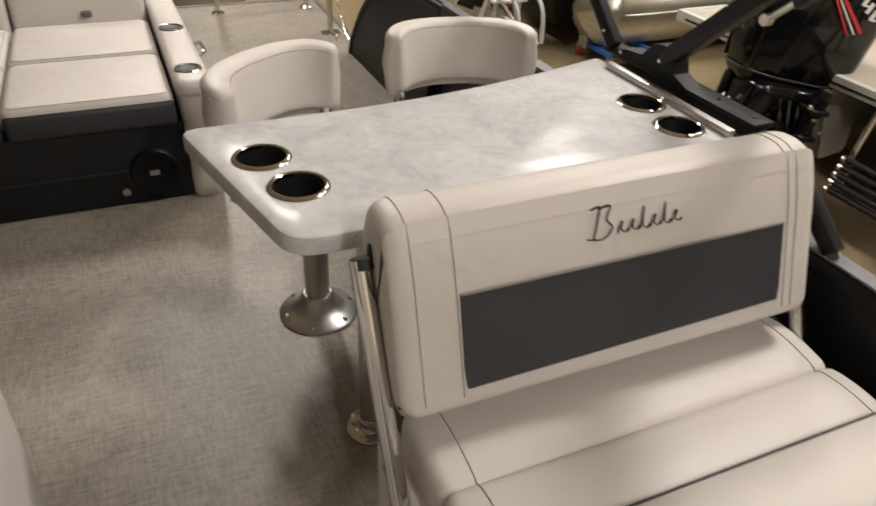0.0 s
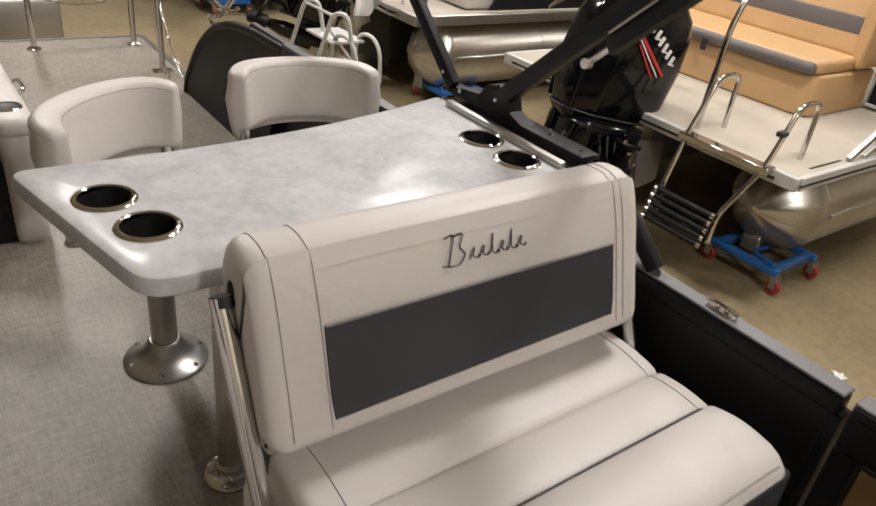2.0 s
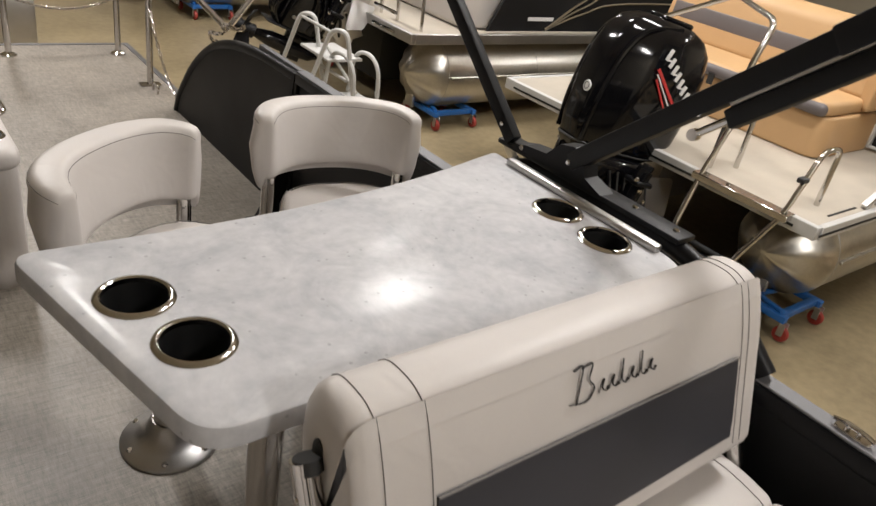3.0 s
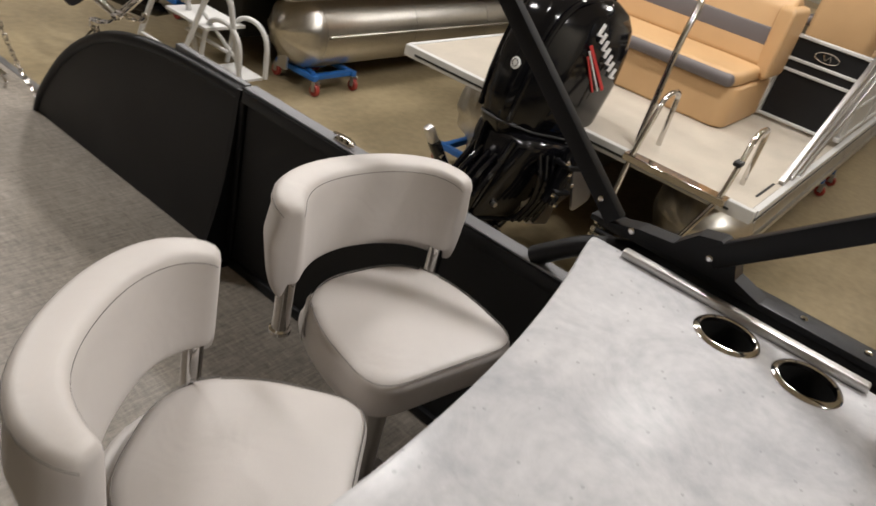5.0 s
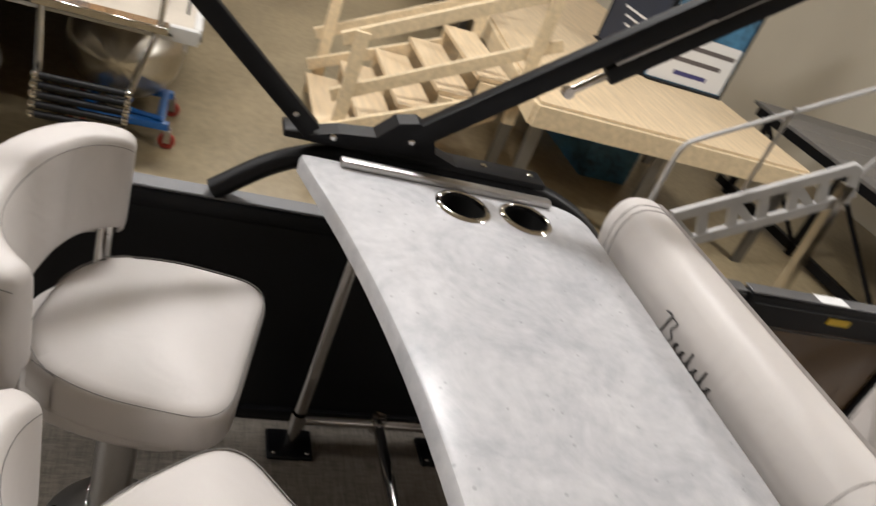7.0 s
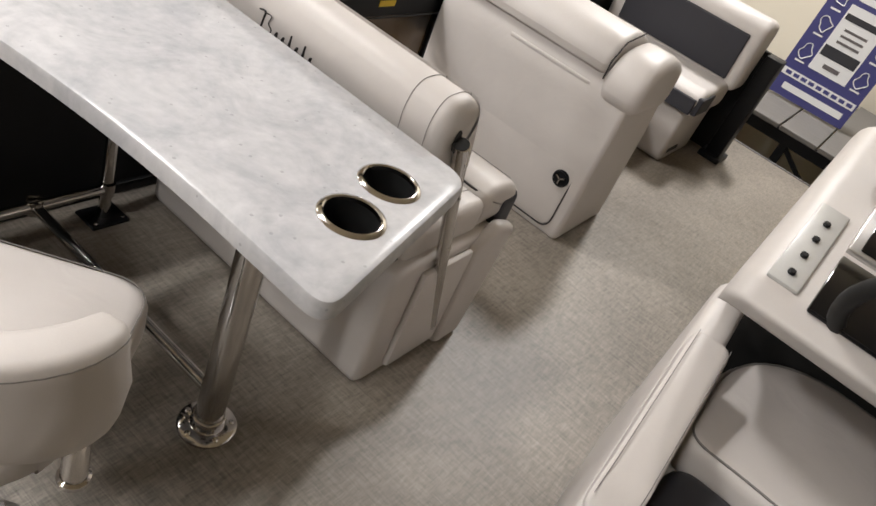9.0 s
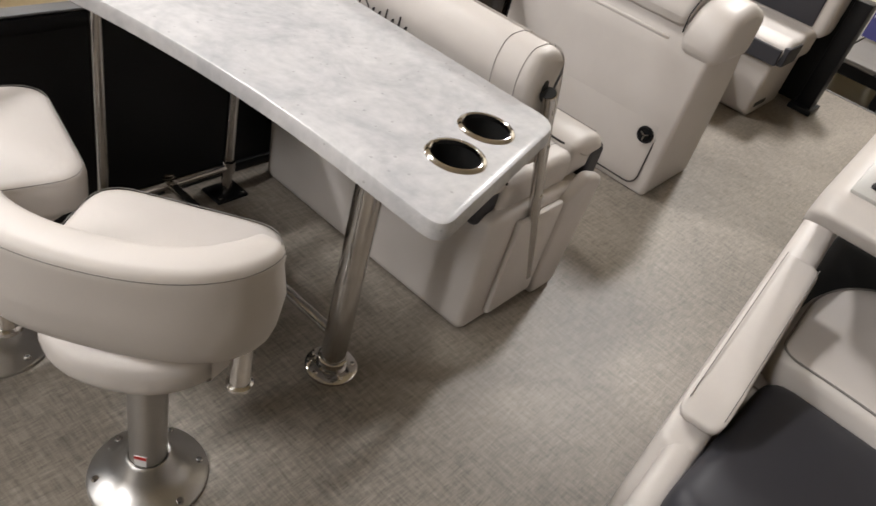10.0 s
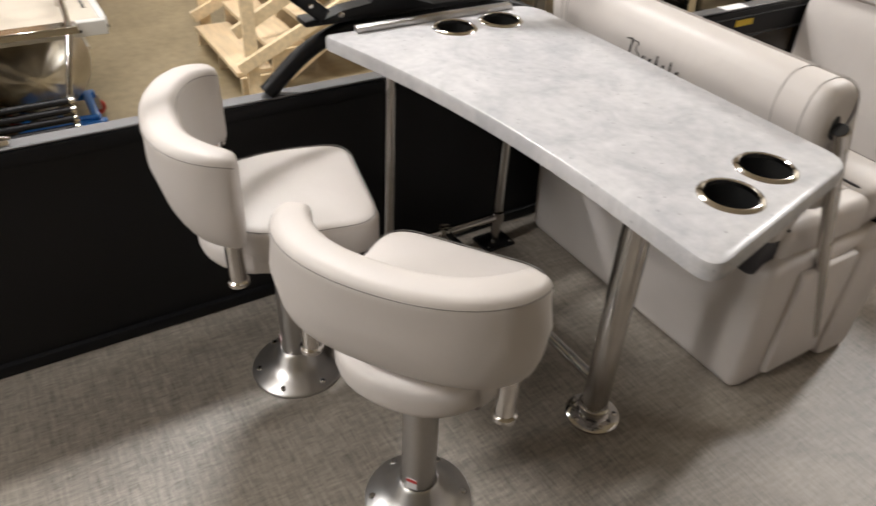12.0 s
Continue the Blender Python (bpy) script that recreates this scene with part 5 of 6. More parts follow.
    for zz in (-0.03, -0.15):
        part("pump_strap", box(0.0, 0.10, -0.312, -0.22, zz - 0.012, zz + 0.012, 0.006, 1), BLACK_METAL, br)
    for k in range(5):
        part("fastener", lathe([(0, 0.010), (0.009, 0.008), (0.012, 0)], 8, at=(-0.01 + 0.05 * (k % 3), -0.305, -0.01 - 0.05 * k), turn=Matrix.Rotation(math.pi / 2, 4, "X")), CHROME, br)
    for k in range(5):
        part("hose", tube(smooth_path([(-0.20, -0.13 + 0.045 * k, -0.10), (-0.27 - 0.012 * (k % 2), -0.15 + 0.05 * k, -0.18 - 0.015 * k), (-0.29, -0.13 + 0.04 * k, -0.30), (-0.22, -0.08 + 0.03 * k, -0.39)]), 0.013, 8), BLACK_GLOSS, t, "black hose")
    part("splash_plate", pad(rounded([(0.0, -0.20), (0.14, -0.14), (0.20, 0.06), (0.02, 0.04)], 0.03, 4), [(0, -0.006), (0, 0.006)]), SATIN, br, "bare aluminium splash plate",
         place=Matrix.Translation((0.12, -0.235, -0.05)) @ Matrix.Rotation(radians(-32), 4, "X") @ Matrix.Rotation(math.pi / 2, 4, "X"))
    arm = part("steering_arm", bar((-0.20, 0.06, -0.36), (-0.40, 0.10, -0.14), 0.05, 0.05, r=0.012), BLACK_GLOSS, t, "black steering arm")
    part("arm_end", bar((-0.39, 0.10, -0.15), (-0.45, 0.11, -0.085), 0.042, 0.042, r=0.01), SATIN, arm, "bare metal arm end")
    for k in range(3):
        part("fastener", lathe([(0, 0.010), (0.009, 0.008), (0.012, 0)], 8, at=(-0.25 - 0.05 * k, 0.045 + 0.01 * k, -0.305 + 0.055 * k), turn=Matrix.Rotation(math.pi / 2, 4, "X")), CHROME, arm)
    for k in range(4):
        part("hose", tube(smooth_path([(-0.10 + 0.05 * k, -0.215, -0.02), (-0.08 + 0.05 * k, -0.255, -0.12 - 0.02 * k), (-0.04 + 0.04 * k, -0.235, -0.24), (-0.06 + 0.05 * k, -0.20, -0.35)]), 0.011, 8), BLACK_GLOSS, t, "black hose")
    for s in (-1, 1):
        part("trim_cylinder", tube([(0.02, s * 0.075, -0.44), (0.20, s * 0.075, -0.20)], 0.026, 12), BLACK_GLOSS, br, "black trim cylinder")
        part("trim_rod", tube([(0.20, s * 0.075, -0.20), (0.24, s * 0.075, -0.145)], 0.012, 10), CHROME, br)
    part("tie_bar", tube([(-0.16, -0.16, -0.30), (-0.16, 0.16, -0.30)], 0.012, 8), SATIN, br)
    for k in range(6):
        part("fastener", lathe([(0, 0.008), (0.007, 0.007), (0.009, 0)], 8, at=(-0.195, -0.07 + 0.03 * k, -0.07 - 0.05 * (k % 3)), turn=Matrix.Rotation(-math.pi / 2, 4, "Y")), CHROME, br)
    part("tilt_ram", tube([(0.20, 0.03, -0.36), (0.08, 0.03, -0.12)], 0.022, 10), CHROME, br)
    for k, (ax, ay, az) in enumerate([(0.10, -0.10, 0.02), (0.16, -0.12, -0.04), (0.12, -0.14, -0.10), (0.05, -0.13, -0.05), (0.0, -0.12, -0.08), (0.08, -0.15, -0.14), (0.02, -0.14, -0.18)]):
        part("hose", tube(smooth_path([(ax, ay, az), (ax + 0.06, ay - 0.03, az - 0.05), (ax + 0.12, ay + 0.02, az - 0.16), (ax + 0.20, ay + 0.06, az - 0.12)]), 0.010, 8), RUBBER, t, "black hose")
    for k in range(9):
        rx, rz = 0.02 + 0.035 * (k % 3), -0.16 - 0.06 * (k // 3)
        part("linkage", lathe([(0, 0.012), (0.010, 0.010), (0.013, 0)], 8, at=(rx, -0.077, rz), turn=Matrix.Rotation(math.pi / 2, 4, "X")), CHROME if k % 2 else BLACK_METAL, t)
    return t


def hoop(pts, parent, name="grab_rail", r=0.015, label="polished steel rail"):
    return part(name, tube(bent(pts, 0.09, 6), r, 10), CHROME, parent, label)


tan_boat = thing("pontoon_boat", "pontoon boat with caramel seating and pale deck on dollies", "boat", "showroom boats",
                 Matrix.Translation((-0.37, 0, 0)) @ Matrix.Diagonal((1.14, 1, 1, 1)))
DZ = -0.02
part("deck", box(3.54, 9.2, 0.50, 2.97, DZ - 0.05, DZ, 0.003, 1), PALE_DECK, tan_boat, "pale woven deck", smooth=False)
bm = box(3.50, 3.54, 0.47, 3.0, DZ - 0.075, DZ + 0.004, 0.004, 1)
box(3.54, 9.2, 0.46, 0.50, DZ - 0.075, DZ + 0.004, 0.004, 1, bm=bm)
box(3.54, 9.2, 2.97, 3.01, DZ - 0.075, DZ + 0.004, 0.004, 1, bm=bm)
rim = part("deck_edge", bm, WHITE_TRIM, tan_boat, "white enamelled deck edge")
for y in (0.459, 3.011):
    part("rub_strip", box(3.52, 9.2, y - 0.003, y + 0.003, DZ - 0.05, DZ - 0.036), RUBBER, rim, smooth=False)
part("rub_strip", box(3.496, 3.50, 0.6, 2.9, DZ - 0.05, DZ - 0.036), RUBBER, rim, smooth=False)
part("vent_slot", box(3.72, 4.02, 0.535, 0.55, DZ, DZ + 0.003), RUBBER, tan_boat, smooth=False)
pontoon_tube(tan_boat, 3.86, 9.3, 0.86)
pontoon_tube(tan_boat, 3.86, 9.3, 2.58)
bm = bmesh.new()
for k in range(8):
    box(3.7 + 0.7 * k, 3.76 + 0.7 * k, 0.55, 2.9, DZ - 0.13, DZ - 0.051, bm=bm)
part("cross_member", bm, RAIL_ALU, tan_boat, smooth=False)
part("motor_pod", box(3.62, 4.5, 1.58, 1.96, DZ - 0.40, DZ - 0.08, 0.03, 2), RAIL_ALU, tan_boat, "aluminium motor mount")
# couch across the stern
couch = part("couch_base", pad(rounded([(4.50, 1.10), (5.20, 1.10), (5.20, 2.94), (4.50, 2.94)], [0.12, 0.03, 0.03, 0.12], 7), soft(DZ + 0.002, 0.275, 0.02)), TAN, tan_boat, "caramel moulded couch base")
part("seat_cushion", pad(rounded([(4.47, 1.12), (5.02, 1.12), (5.02, 2.92), (4.47, 2.92)], [0.10, 0.03, 0.03, 0.10], 6), soft(0.275, 0.375, 0.035), crown=0.01), TAN, couch, "caramel seat cushion")
part("seat_band", box(4.452, 4.56, 1.14, 2.90, 0.268, 0.362, 0.04, 3), TAUPE, couch, "taupe seat front")
bp = rounded([(4.92, 0.36), (5.18, 0.34), (5.24, 0.82), (5.10, 0.87), (5.00, 0.80)], 0.05, 5)
part("backrest", run(bp, -2.94, -1.12, 0.03), TAN, couch, "caramel backrest", place=Matrix(((0, 1, 0, 0), (-1, 0, 0, 0), (0, 0, 1, 0), (0, 0, 0, 1))))
sp2 = rounded([(4.945, 0.50), (5.0, 0.50), (5.03, 0.64), (4.967, 0.64)], 0.02, 4)
part("back_stripe", run(sp2, -2.90, -1.16, 0.02), TAUPE, couch, "taupe back stripe", place=Matrix(((0, 1, 0, 0), (-1, 0, 0, 0), (0, 0, 1, 0), (0, 0, 0, 1))))
part("end_bolster", pad(rounded([(4.85, 1.06), (5.25, 1.06), (5.25, 1.20), (4.95, 1.20)], 0.04, 5), soft(0.30, 0.80, 0.04)), TAN, couch)
part("strap", box(4.446, 4.452, 1.98, 2.03, 0.22, 0.30), RUBBER, couch, "dark pull strap", smooth=False)
for k in range(5):
    part("name_bar", box(5.018, 5.024, 1.60 + 0.045 * k, 1.63 + 0.045 * k, 0.735, 0.755), TAUPE, couch, smooth=False)
# black inner panel and gate
pan = part("inner_panel", box(5.22, 5.25, 0.56, 1.08, 0.02, 0.60, 0.004, 1), BLACK_PANEL, tan_boat, "black inner panel")
for z in (0.005, 0.36, 0.44, 0.60):
    part("panel_rail", box(5.205, 5.255, 0.54, 1.10, z, z + 0.022, 0.004, 1), WHITE_TRIM, pan)
for y in (0.54, 1.085):
    part("panel_stile", box(5.205, 5.255, y, y + 0.02, 0.0, 0.62, 0.004, 1), WHITE_TRIM, pan)
part("oval_mark", tube([(5.216, 0.82 + 0.085 * math.cos(a), 0.525 + 0.035 * math.sin(a)) for a in [2 * math.pi * k / 28 for k in range(28)]], 0.005, 6, closed=True), CHROME, pan, "chrome oval mark")
part("oval_mark", tube([(5.216, 0.79, 0.505), (5.216, 0.80, 0.545), (5.216, 0.83, 0.505), (5.216, 0.85, 0.545)], 0.005, 6), CHROME, pan)
# side fence with sloping end
fe = part("side_fence", box(5.25, 9.1, 0.50, 0.52, 0.03, 0.60), WHITE_TRIM, tan_boat, "pale side fence")
for off in (0.0, 0.055, 0.11):
    part("sloping_rail", bar((4.05 + off * 2.5, 0.515 - off * 0.2, DZ + 0.012), (5.55 + off * 2, 0.515 - off * 0.2, 0.92 - off * 2.2), 0.035, 0.04, r=0.006), SATIN, fe, "satin sloping rail")
for z in (0.02, 0.25, 0.60):
    part("rail", box(5.2, 9.1, 0.488, 0.532, z, z + 0.035, 0.006, 1), WHITE_TRIM, fe)
for k in range(6):
    part("stanchion", box(5.3 + 0.7 * k, 5.335 + 0.7 * k, 0.49, 0.53, 0.0, 0.62, 0.004, 1), WHITE_TRIM, fe)
# helm chair
cap = part("captain_chair", pad(rounded([(5.75, 0.66), (6.25, 0.66), (6.25, 1.16), (5.75, 1.16)], 0.10, 6), soft(0.40, 0.55, 0.04)), TAN, tan_boat, "caramel helm chair")
part("chair_back", pad(rounded([(5.70, 0.68), (5.84, 0.64), (5.84, 1.18), (5.70, 1.14)], 0.05, 6), soft(0.50, 1.10, 0.06)), TAN, cap)
part("chair_arm", box(5.80, 6.15, 1.16, 1.24, 0.60, 0.68, 0.03, 3), TAUPE, cap)
part("chair_column", lathe([(0.05, DZ), (0.05, 0.42)], 16, at=(6.0, 0.91, 0)), SATIN, cap)
# ladder and rails at the stern
lad = part("boarding_ladder", tube(bent([(3.80, 1.20, DZ), (3.80, 1.20, 0.33), (3.62, 1.20, 0.33), (3.47, 1.20, -0.02), (3.34, 1.17, -0.34), (3.34, 1.17, -0.52)], 0.07), 0.016, 10), CHROME, tan_boat, "polished steel boarding ladder")
part("ladder_rail", tube(bent([(3.80, 0.66, DZ), (3.80, 0.66, 0.33), (3.62, 0.66, 0.33), (3.47, 0.66, -0.02), (3.34, 0.76, -0.34), (3.34, 0.76, -0.52)], 0.07), 0.016, 10), CHROME, lad)
for k in range(5):
    part("rung", tube([(3.31 - 0.012 * k, 0.76, -0.34 - 0.045 * k), (3.31 - 0.012 * k, 1.17, -0.34 - 0.045 * k)], 0.019, 10), BLACK_METAL, lad, "black ladder rung")
    for y in (0.755, 1.175):
        part("rung_cap", lathe([(0.021, -0.012), (0.021, 0.012)], 10, at=(3.31 - 0.012 * k, y, -0.34 - 0.045 * k), turn=Matrix.Rotation(math.pi / 2, 4, "X")), CHROME, lad)
part("ladder_hinge", box(3.44, 3.52, 0.62, 1.24, DZ - 0.03, DZ + 0.012, 0.004, 1), CHROME, lad)
part("clip", box(3.50, 3.56, 0.64, 0.685, 0.16, 0.19, 0.006, 1), RUBBER, lad)
hoop([(3.62, 1.26, DZ), (3.66, 1.26, 0.62), (3.75, 1.26, 0.86), (4.05, 1.75, 0.90), (4.15, 2.45, 0.55)], tan_boat, "ski_rail", 0.018)
part("warning_label", box(3.494, 3.498, 0.90, 1.06, DZ - 0.032, DZ - 0.006), PAPER, tan_boat, "white and red label", smooth=False)
part("warning_label", box(3.492, 3.4935, 0.90, 1.06, DZ - 0.014, DZ - 0.006), REDPRINT, tan_boat, smooth=False)
outboard(3.425, 1.835, -0.118, 11, "gloss black outboard motor tilted up behind the caramel boat")
dolly(4.25, 0.80)
dolly(4.30, 2.58)
dolly(7.6, 0.86)

far_boat = thing("pontoon_boat", "pontoon boat with black sides and chrome rails on dollies", "boat", "showroom boats")
part("deck", box(3.60, 9.4, 4.20, 6.75, -0.09, -0.03, 0.003, 1), PALE_DECK, far_boat, "pale deck", smooth=False)
bm = box(3.56, 3.60, 4.17, 6.78, -0.11, -0.02, 0.004, 1)
box(3.60, 9.4, 4.16, 4.20, -0.11, -0.02, 0.004, 1, bm=bm)
part("deck_edge", bm, SATIN, far_boat, "satin deck edge")
pontoon_tube(far_boat, 3.78, 9.4, 4.50, -0.46)
pontoon_tube(far_boat, 3.78, 9.4, 6.40, -0.46)
fs = part("side_panel", box(4.75, 9.3, 4.22, 4.25, 0.0, 0.60), BLACK_PANEL, far_boat, "black side panel")
bm = bmesh.new()
for y in (4.215, 4.245):
    bm.faces.new([bm.verts.new(q) for q in ((4.45, y, 0.0), (4.75, y, 0.0), (4.75, y, 0.58))])
bm.verts.ensure_lookup_table()
for i in range(3):
    j = (i + 1) % 3
    bm.faces.new((bm.verts[i], bm.verts[j], bm.verts[3 + j], bm.verts[3 + i]))
part("panel_nose", bm, BLACK_PANEL, fs, smooth=False)
part("lettering_bar", box(4.95, 5.30, 4.214, 4.218, 0.10, 0.135), PAPER, fs, "pale lettering bar", smooth=False)
for k, h in enumerate((0.30, 0.42, 0.54)):
    part("curved_trim", tube(smooth_path([(5.2, 4.205, 0.02), (5.7, 4.205, 0.02 + h * 0.55), (6.4, 4.205, h), (9.2, 4.205, h + 0.02)], 6), 0.014, 8), CHROME, fs, "chrome curved trim")
seatb = part("seat_block", box(4.25, 4.72, 4.35, 6.60, -0.03, 0.62, 0.06, 3), VINYL, far_boat, "pale stern seat")
for y0 in (4.30, 4.95):
    hoop([(3.75, y0, -0.03), (3.72, y0, 0.55), (3.72, y0 + 0.38, 0.55), (3.75, y0 + 0.38, -0.03)], far_boat, "grab_rail", 0.016)
    for z in (0.15, 0.33):
        part("rail", tube([(3.74, y0, z), (3.74, y0 + 0.38, z)], 0.011, 8), CHROME, far_boat)
for k in range(3):
    part("ladder_rung", tube([(3.50, 4.36, -0.05 + 0.16 * k), (3.50, 4.70, -0.05 + 0.16 * k)], 0.016, 8), CHROME, far_boat)
# black block put in for the deep shade below this deck, not a boat part
part("under_shade", box(3.9, 5.6, 5.1, 5.9, -0.75, -0.10, 0.03), RUBBER, far_boat)
outboard(3.34, 5.30, 0.16, 20, "gloss black outboard motor behind the black-sided boat")
dolly(4.22, 4.42)
dolly(4.2, 6.40)

last_boat = thing("pontoon_boat", "bare aluminium pontoon boat further down the hall", "boat", "showroom boats")
part("deck", box(2.7, 9.4, 8.0, 10.5, -0.08, -0.02), PALE_DECK, last_boat, smooth=False)
pontoon_tube(last_boat, 2.9, 9.4, 8.35, -0.46)
pontoon_tube(last_boat, 2.9, 9.4, 10.1, -0.46)
part("side_panel", box(3.6, 9.3, 8.02, 8.05, 0.0, 0.6), WHITE_TRIM, last_boat)
outboard(2.3, 9.2, 0.16, 20, "gloss black outboard motor behind the far boat")
dolly(3.4, 8.35)
stern_boat = thing("pontoon_boat", "aluminium pontoon boat beyond the stern gate", "boat", "showroom boats")
part("deck", box(-3.2, 1.0, 5.6, 8.0, -0.1, -0.04), PALE_DECK, stern_boat, smooth=False)
pontoon_tube(stern_boat, -3.4, 0.7, 5.95, -0.44)
part("motor_pod", box(-0.1, 0.9, 5.35, 5.75, -0.55, -0.08, 0.03), SATIN, stern_boat, "aluminium motor pod")
hoop([(-0.2, 5.5, -0.04), (-0.2, 5.5, 0.5), (0.9, 5.5, 0.5), (0.9, 5.5, -0.04)], stern_boat)
part("side_panel", box(-3.2, -0.4, 5.58, 5.62, -0.7, 0.55), BLACK_PANEL, stern_boat)
dolly(0.4, 5.9)

# ---- white folding step frame beside the fence ----
steps = thing("folding_step", "white tubular folding step with a mesh tread", "step frame")
for y in (3.42, 3.86):
    part("side_tube", tube(bent([(2.15, y + 0.25, FLOOR_Z), (2.25, y + 0.12, -0.2), (2.32, y, 0.22), (2.36, y - 0.14, 0.24), (2.42, y - 0.16, -0.1), (2.55, y - 0.30, FLOOR_Z)], 0.08), 0.016, 8), WHITE_TRIM, steps)
part("hoop", tube(smooth_path([(2.42, 3.22, -0.25), (2.40, 3.22, -0.02), (2.38, 3.32, 0.07), (2.36, 3.46, 0.02), (2.36, 3.52, -0.25)]), 0.015, 8), WHITE_TRIM, steps)
part("hoop", tube(smooth_path([(2.62, 3.22, -0.25), (2.60, 3.22, -0.02), (2.58, 3.32, 0.07), (2.56, 3.46, 0.02), (2.56, 3.52, -0.25)]), 0.015, 8), WHITE_TRIM, steps)
part("tread", box(2.30, 2.58, 3.40, 3.80, 0.0, 0.02, 0.004), WHITE_TRIM, steps, "white mesh tread")
part("tread", box(2.30, 2.62, 3.24, 3.50, -0.27, -0.25, 0.004), WHITE_TRIM, steps, "white mesh tread")
for a, b in (((2.32, 3.42, 0.2), (2.32, 3.86, 0.2)), ((2.25, 3.54, -0.2), (2.25, 3.98, -0.2)), ((2.4, 3.3, -0.1), (2.4, 3.72, -0.1)), ((2.33, 3.5, 0.1), (2.5, 3.3, -0.2))):
    part("cross_tube", tube([a, b], 0.012, 8), WHITE_TRIM, steps)
hoses = thing("chain_heap", "loose steel chain draped over the fence top", "chain")
part("chain", chain([(1.03 + 0.03 * math.sin(k * 0.7), 1.98 + 0.016 * k, 0.60 + 0.012 * math.sin(k * 1.3) - 0.0009 * k * k * 0.4) for k in range(24)], 0.004), CHROME, hoses)

# ---- litter ----
bm = bmesh.new()
bmesh.ops.create_icosphere(bm, subdivisions=2, radius=0.05)
for v in bm.verts:
    v.co *= 0.6 + 0.8 * noise.noise(v.co * 30)
    v.co.z = max(-0.012, v.co.z * 0.4)
crumple = solo("paper_scrap", bm, PAPER, "crumpled scrap of white paper on the floor", "paper", smooth=False)
crumple.location = (3.58, -0.16, FLOOR_Z + 0.012)

# ---- timber platform and stairs ----
plat = thing("timber_platform", "new plywood boarding platform on stud legs", "platform")


def north_edge(x):
    """The platform's edge by the stairs, slightly out of square."""
    return -1.68 - 0.108 * (x - 3.90)


stops = [3.92, 6.36, 8.80, 11.14]
for xa, xb in zip(stops, stops[1:]):
    xa, xb = xa + 0.002, xb - 0.002
    bm = pad([(xa, -4.10), (xb, -4.10), (xb, north_edge(xb)), (xa, north_edge(xa))], [(0, -0.02), (0, 0.0)])
    part("plywood_sheet", bm, PLY, plat, smooth=False)
for k in range(4):
    part("plywood_sheet", box(0.0, 0.76, -1.62 + 2.44 * k, 0.816 + 2.44 * k, -0.02, 0.0, 0.0015, 1), PLY, plat, smooth=False, place=ASKEW)
for a, b in (((3.92, north_edge(3.92) + 0.02, -0.095), (11.14, north_edge(11.14) + 0.02, -0.095)), ((3.90, -4.10, -0.095), (3.90, -1.66, -0.095)), ((3.92, -4.12, -0.095), (11.1, -4.12, -0.095))):
    part("rim_joist", bar(a, b, 0.038, 0.15, r=0.002), STUD, plat, smooth=False)
part("rim_joist", bar((-0.02, 0.0, -0.095), (-0.02, 8.1, -0.095), 0.038, 0.15, r=0.002), STUD, plat, smooth=False, place=ASKEW)
for lx, ly in ((3.98, -1.76), (3.98, -2.8), (3.98, -4.02), (4.60, -1.84), (5.70, -1.98), (7.1, -2.13), (8.5, -2.28), (5.7, -4.02), (7.7, -4.02), (10.0, -2.45)):
    part("leg", box(lx - 0.02, lx + 0.02, ly - 0.045, ly + 0.045, FLOOR_Z, -0.022, 0.002, 1), RAIL_ALU, plat, "grey post", smooth=False)
for k in range(4):
    part("leg", box(0.02, 0.06, 0.6 + 2.0 * k, 0.69 + 2.0 * k, FLOOR_Z, -0.022, 0.002, 1), RAIL_ALU, plat, "grey post", smooth=False, place=ASKEW)
wrap = thing("plastic_wrap", "crumpled clear wrap piled under the platform", "wrap")
for k in range(3):
    bm = bmesh.new()
    bmesh.ops.create_grid(bm, x_segments=26, y_segments=10, size=1)
    for v in bm.verts:
        u, w = v.co.x / 3 + (k - 1) * 0.64, v.co.y
        v.co = Vector((0.45 + 0.03 * k + 0.22 * w + 0.12 * noise.noise((u * 5, w * 2, 3)), 2.6 + u * 3.0, FLOOR_Z + 0.32 + 0.28 * w + 0.10 * noise.noise((u * 7, w * 3, 1))))
        v.co.z = max(FLOOR_Z + 0.002, v.co.z)
    part("sheet", bm, SHEET, wrap, place=ASKEW)
crate = solo("blue_crate", box(5.0, 6.4, -3.4, -2.9, FLOOR_Z, -0.45, 0.02), SKYBLUE, "blue storage crate standing under the platform", "crate")

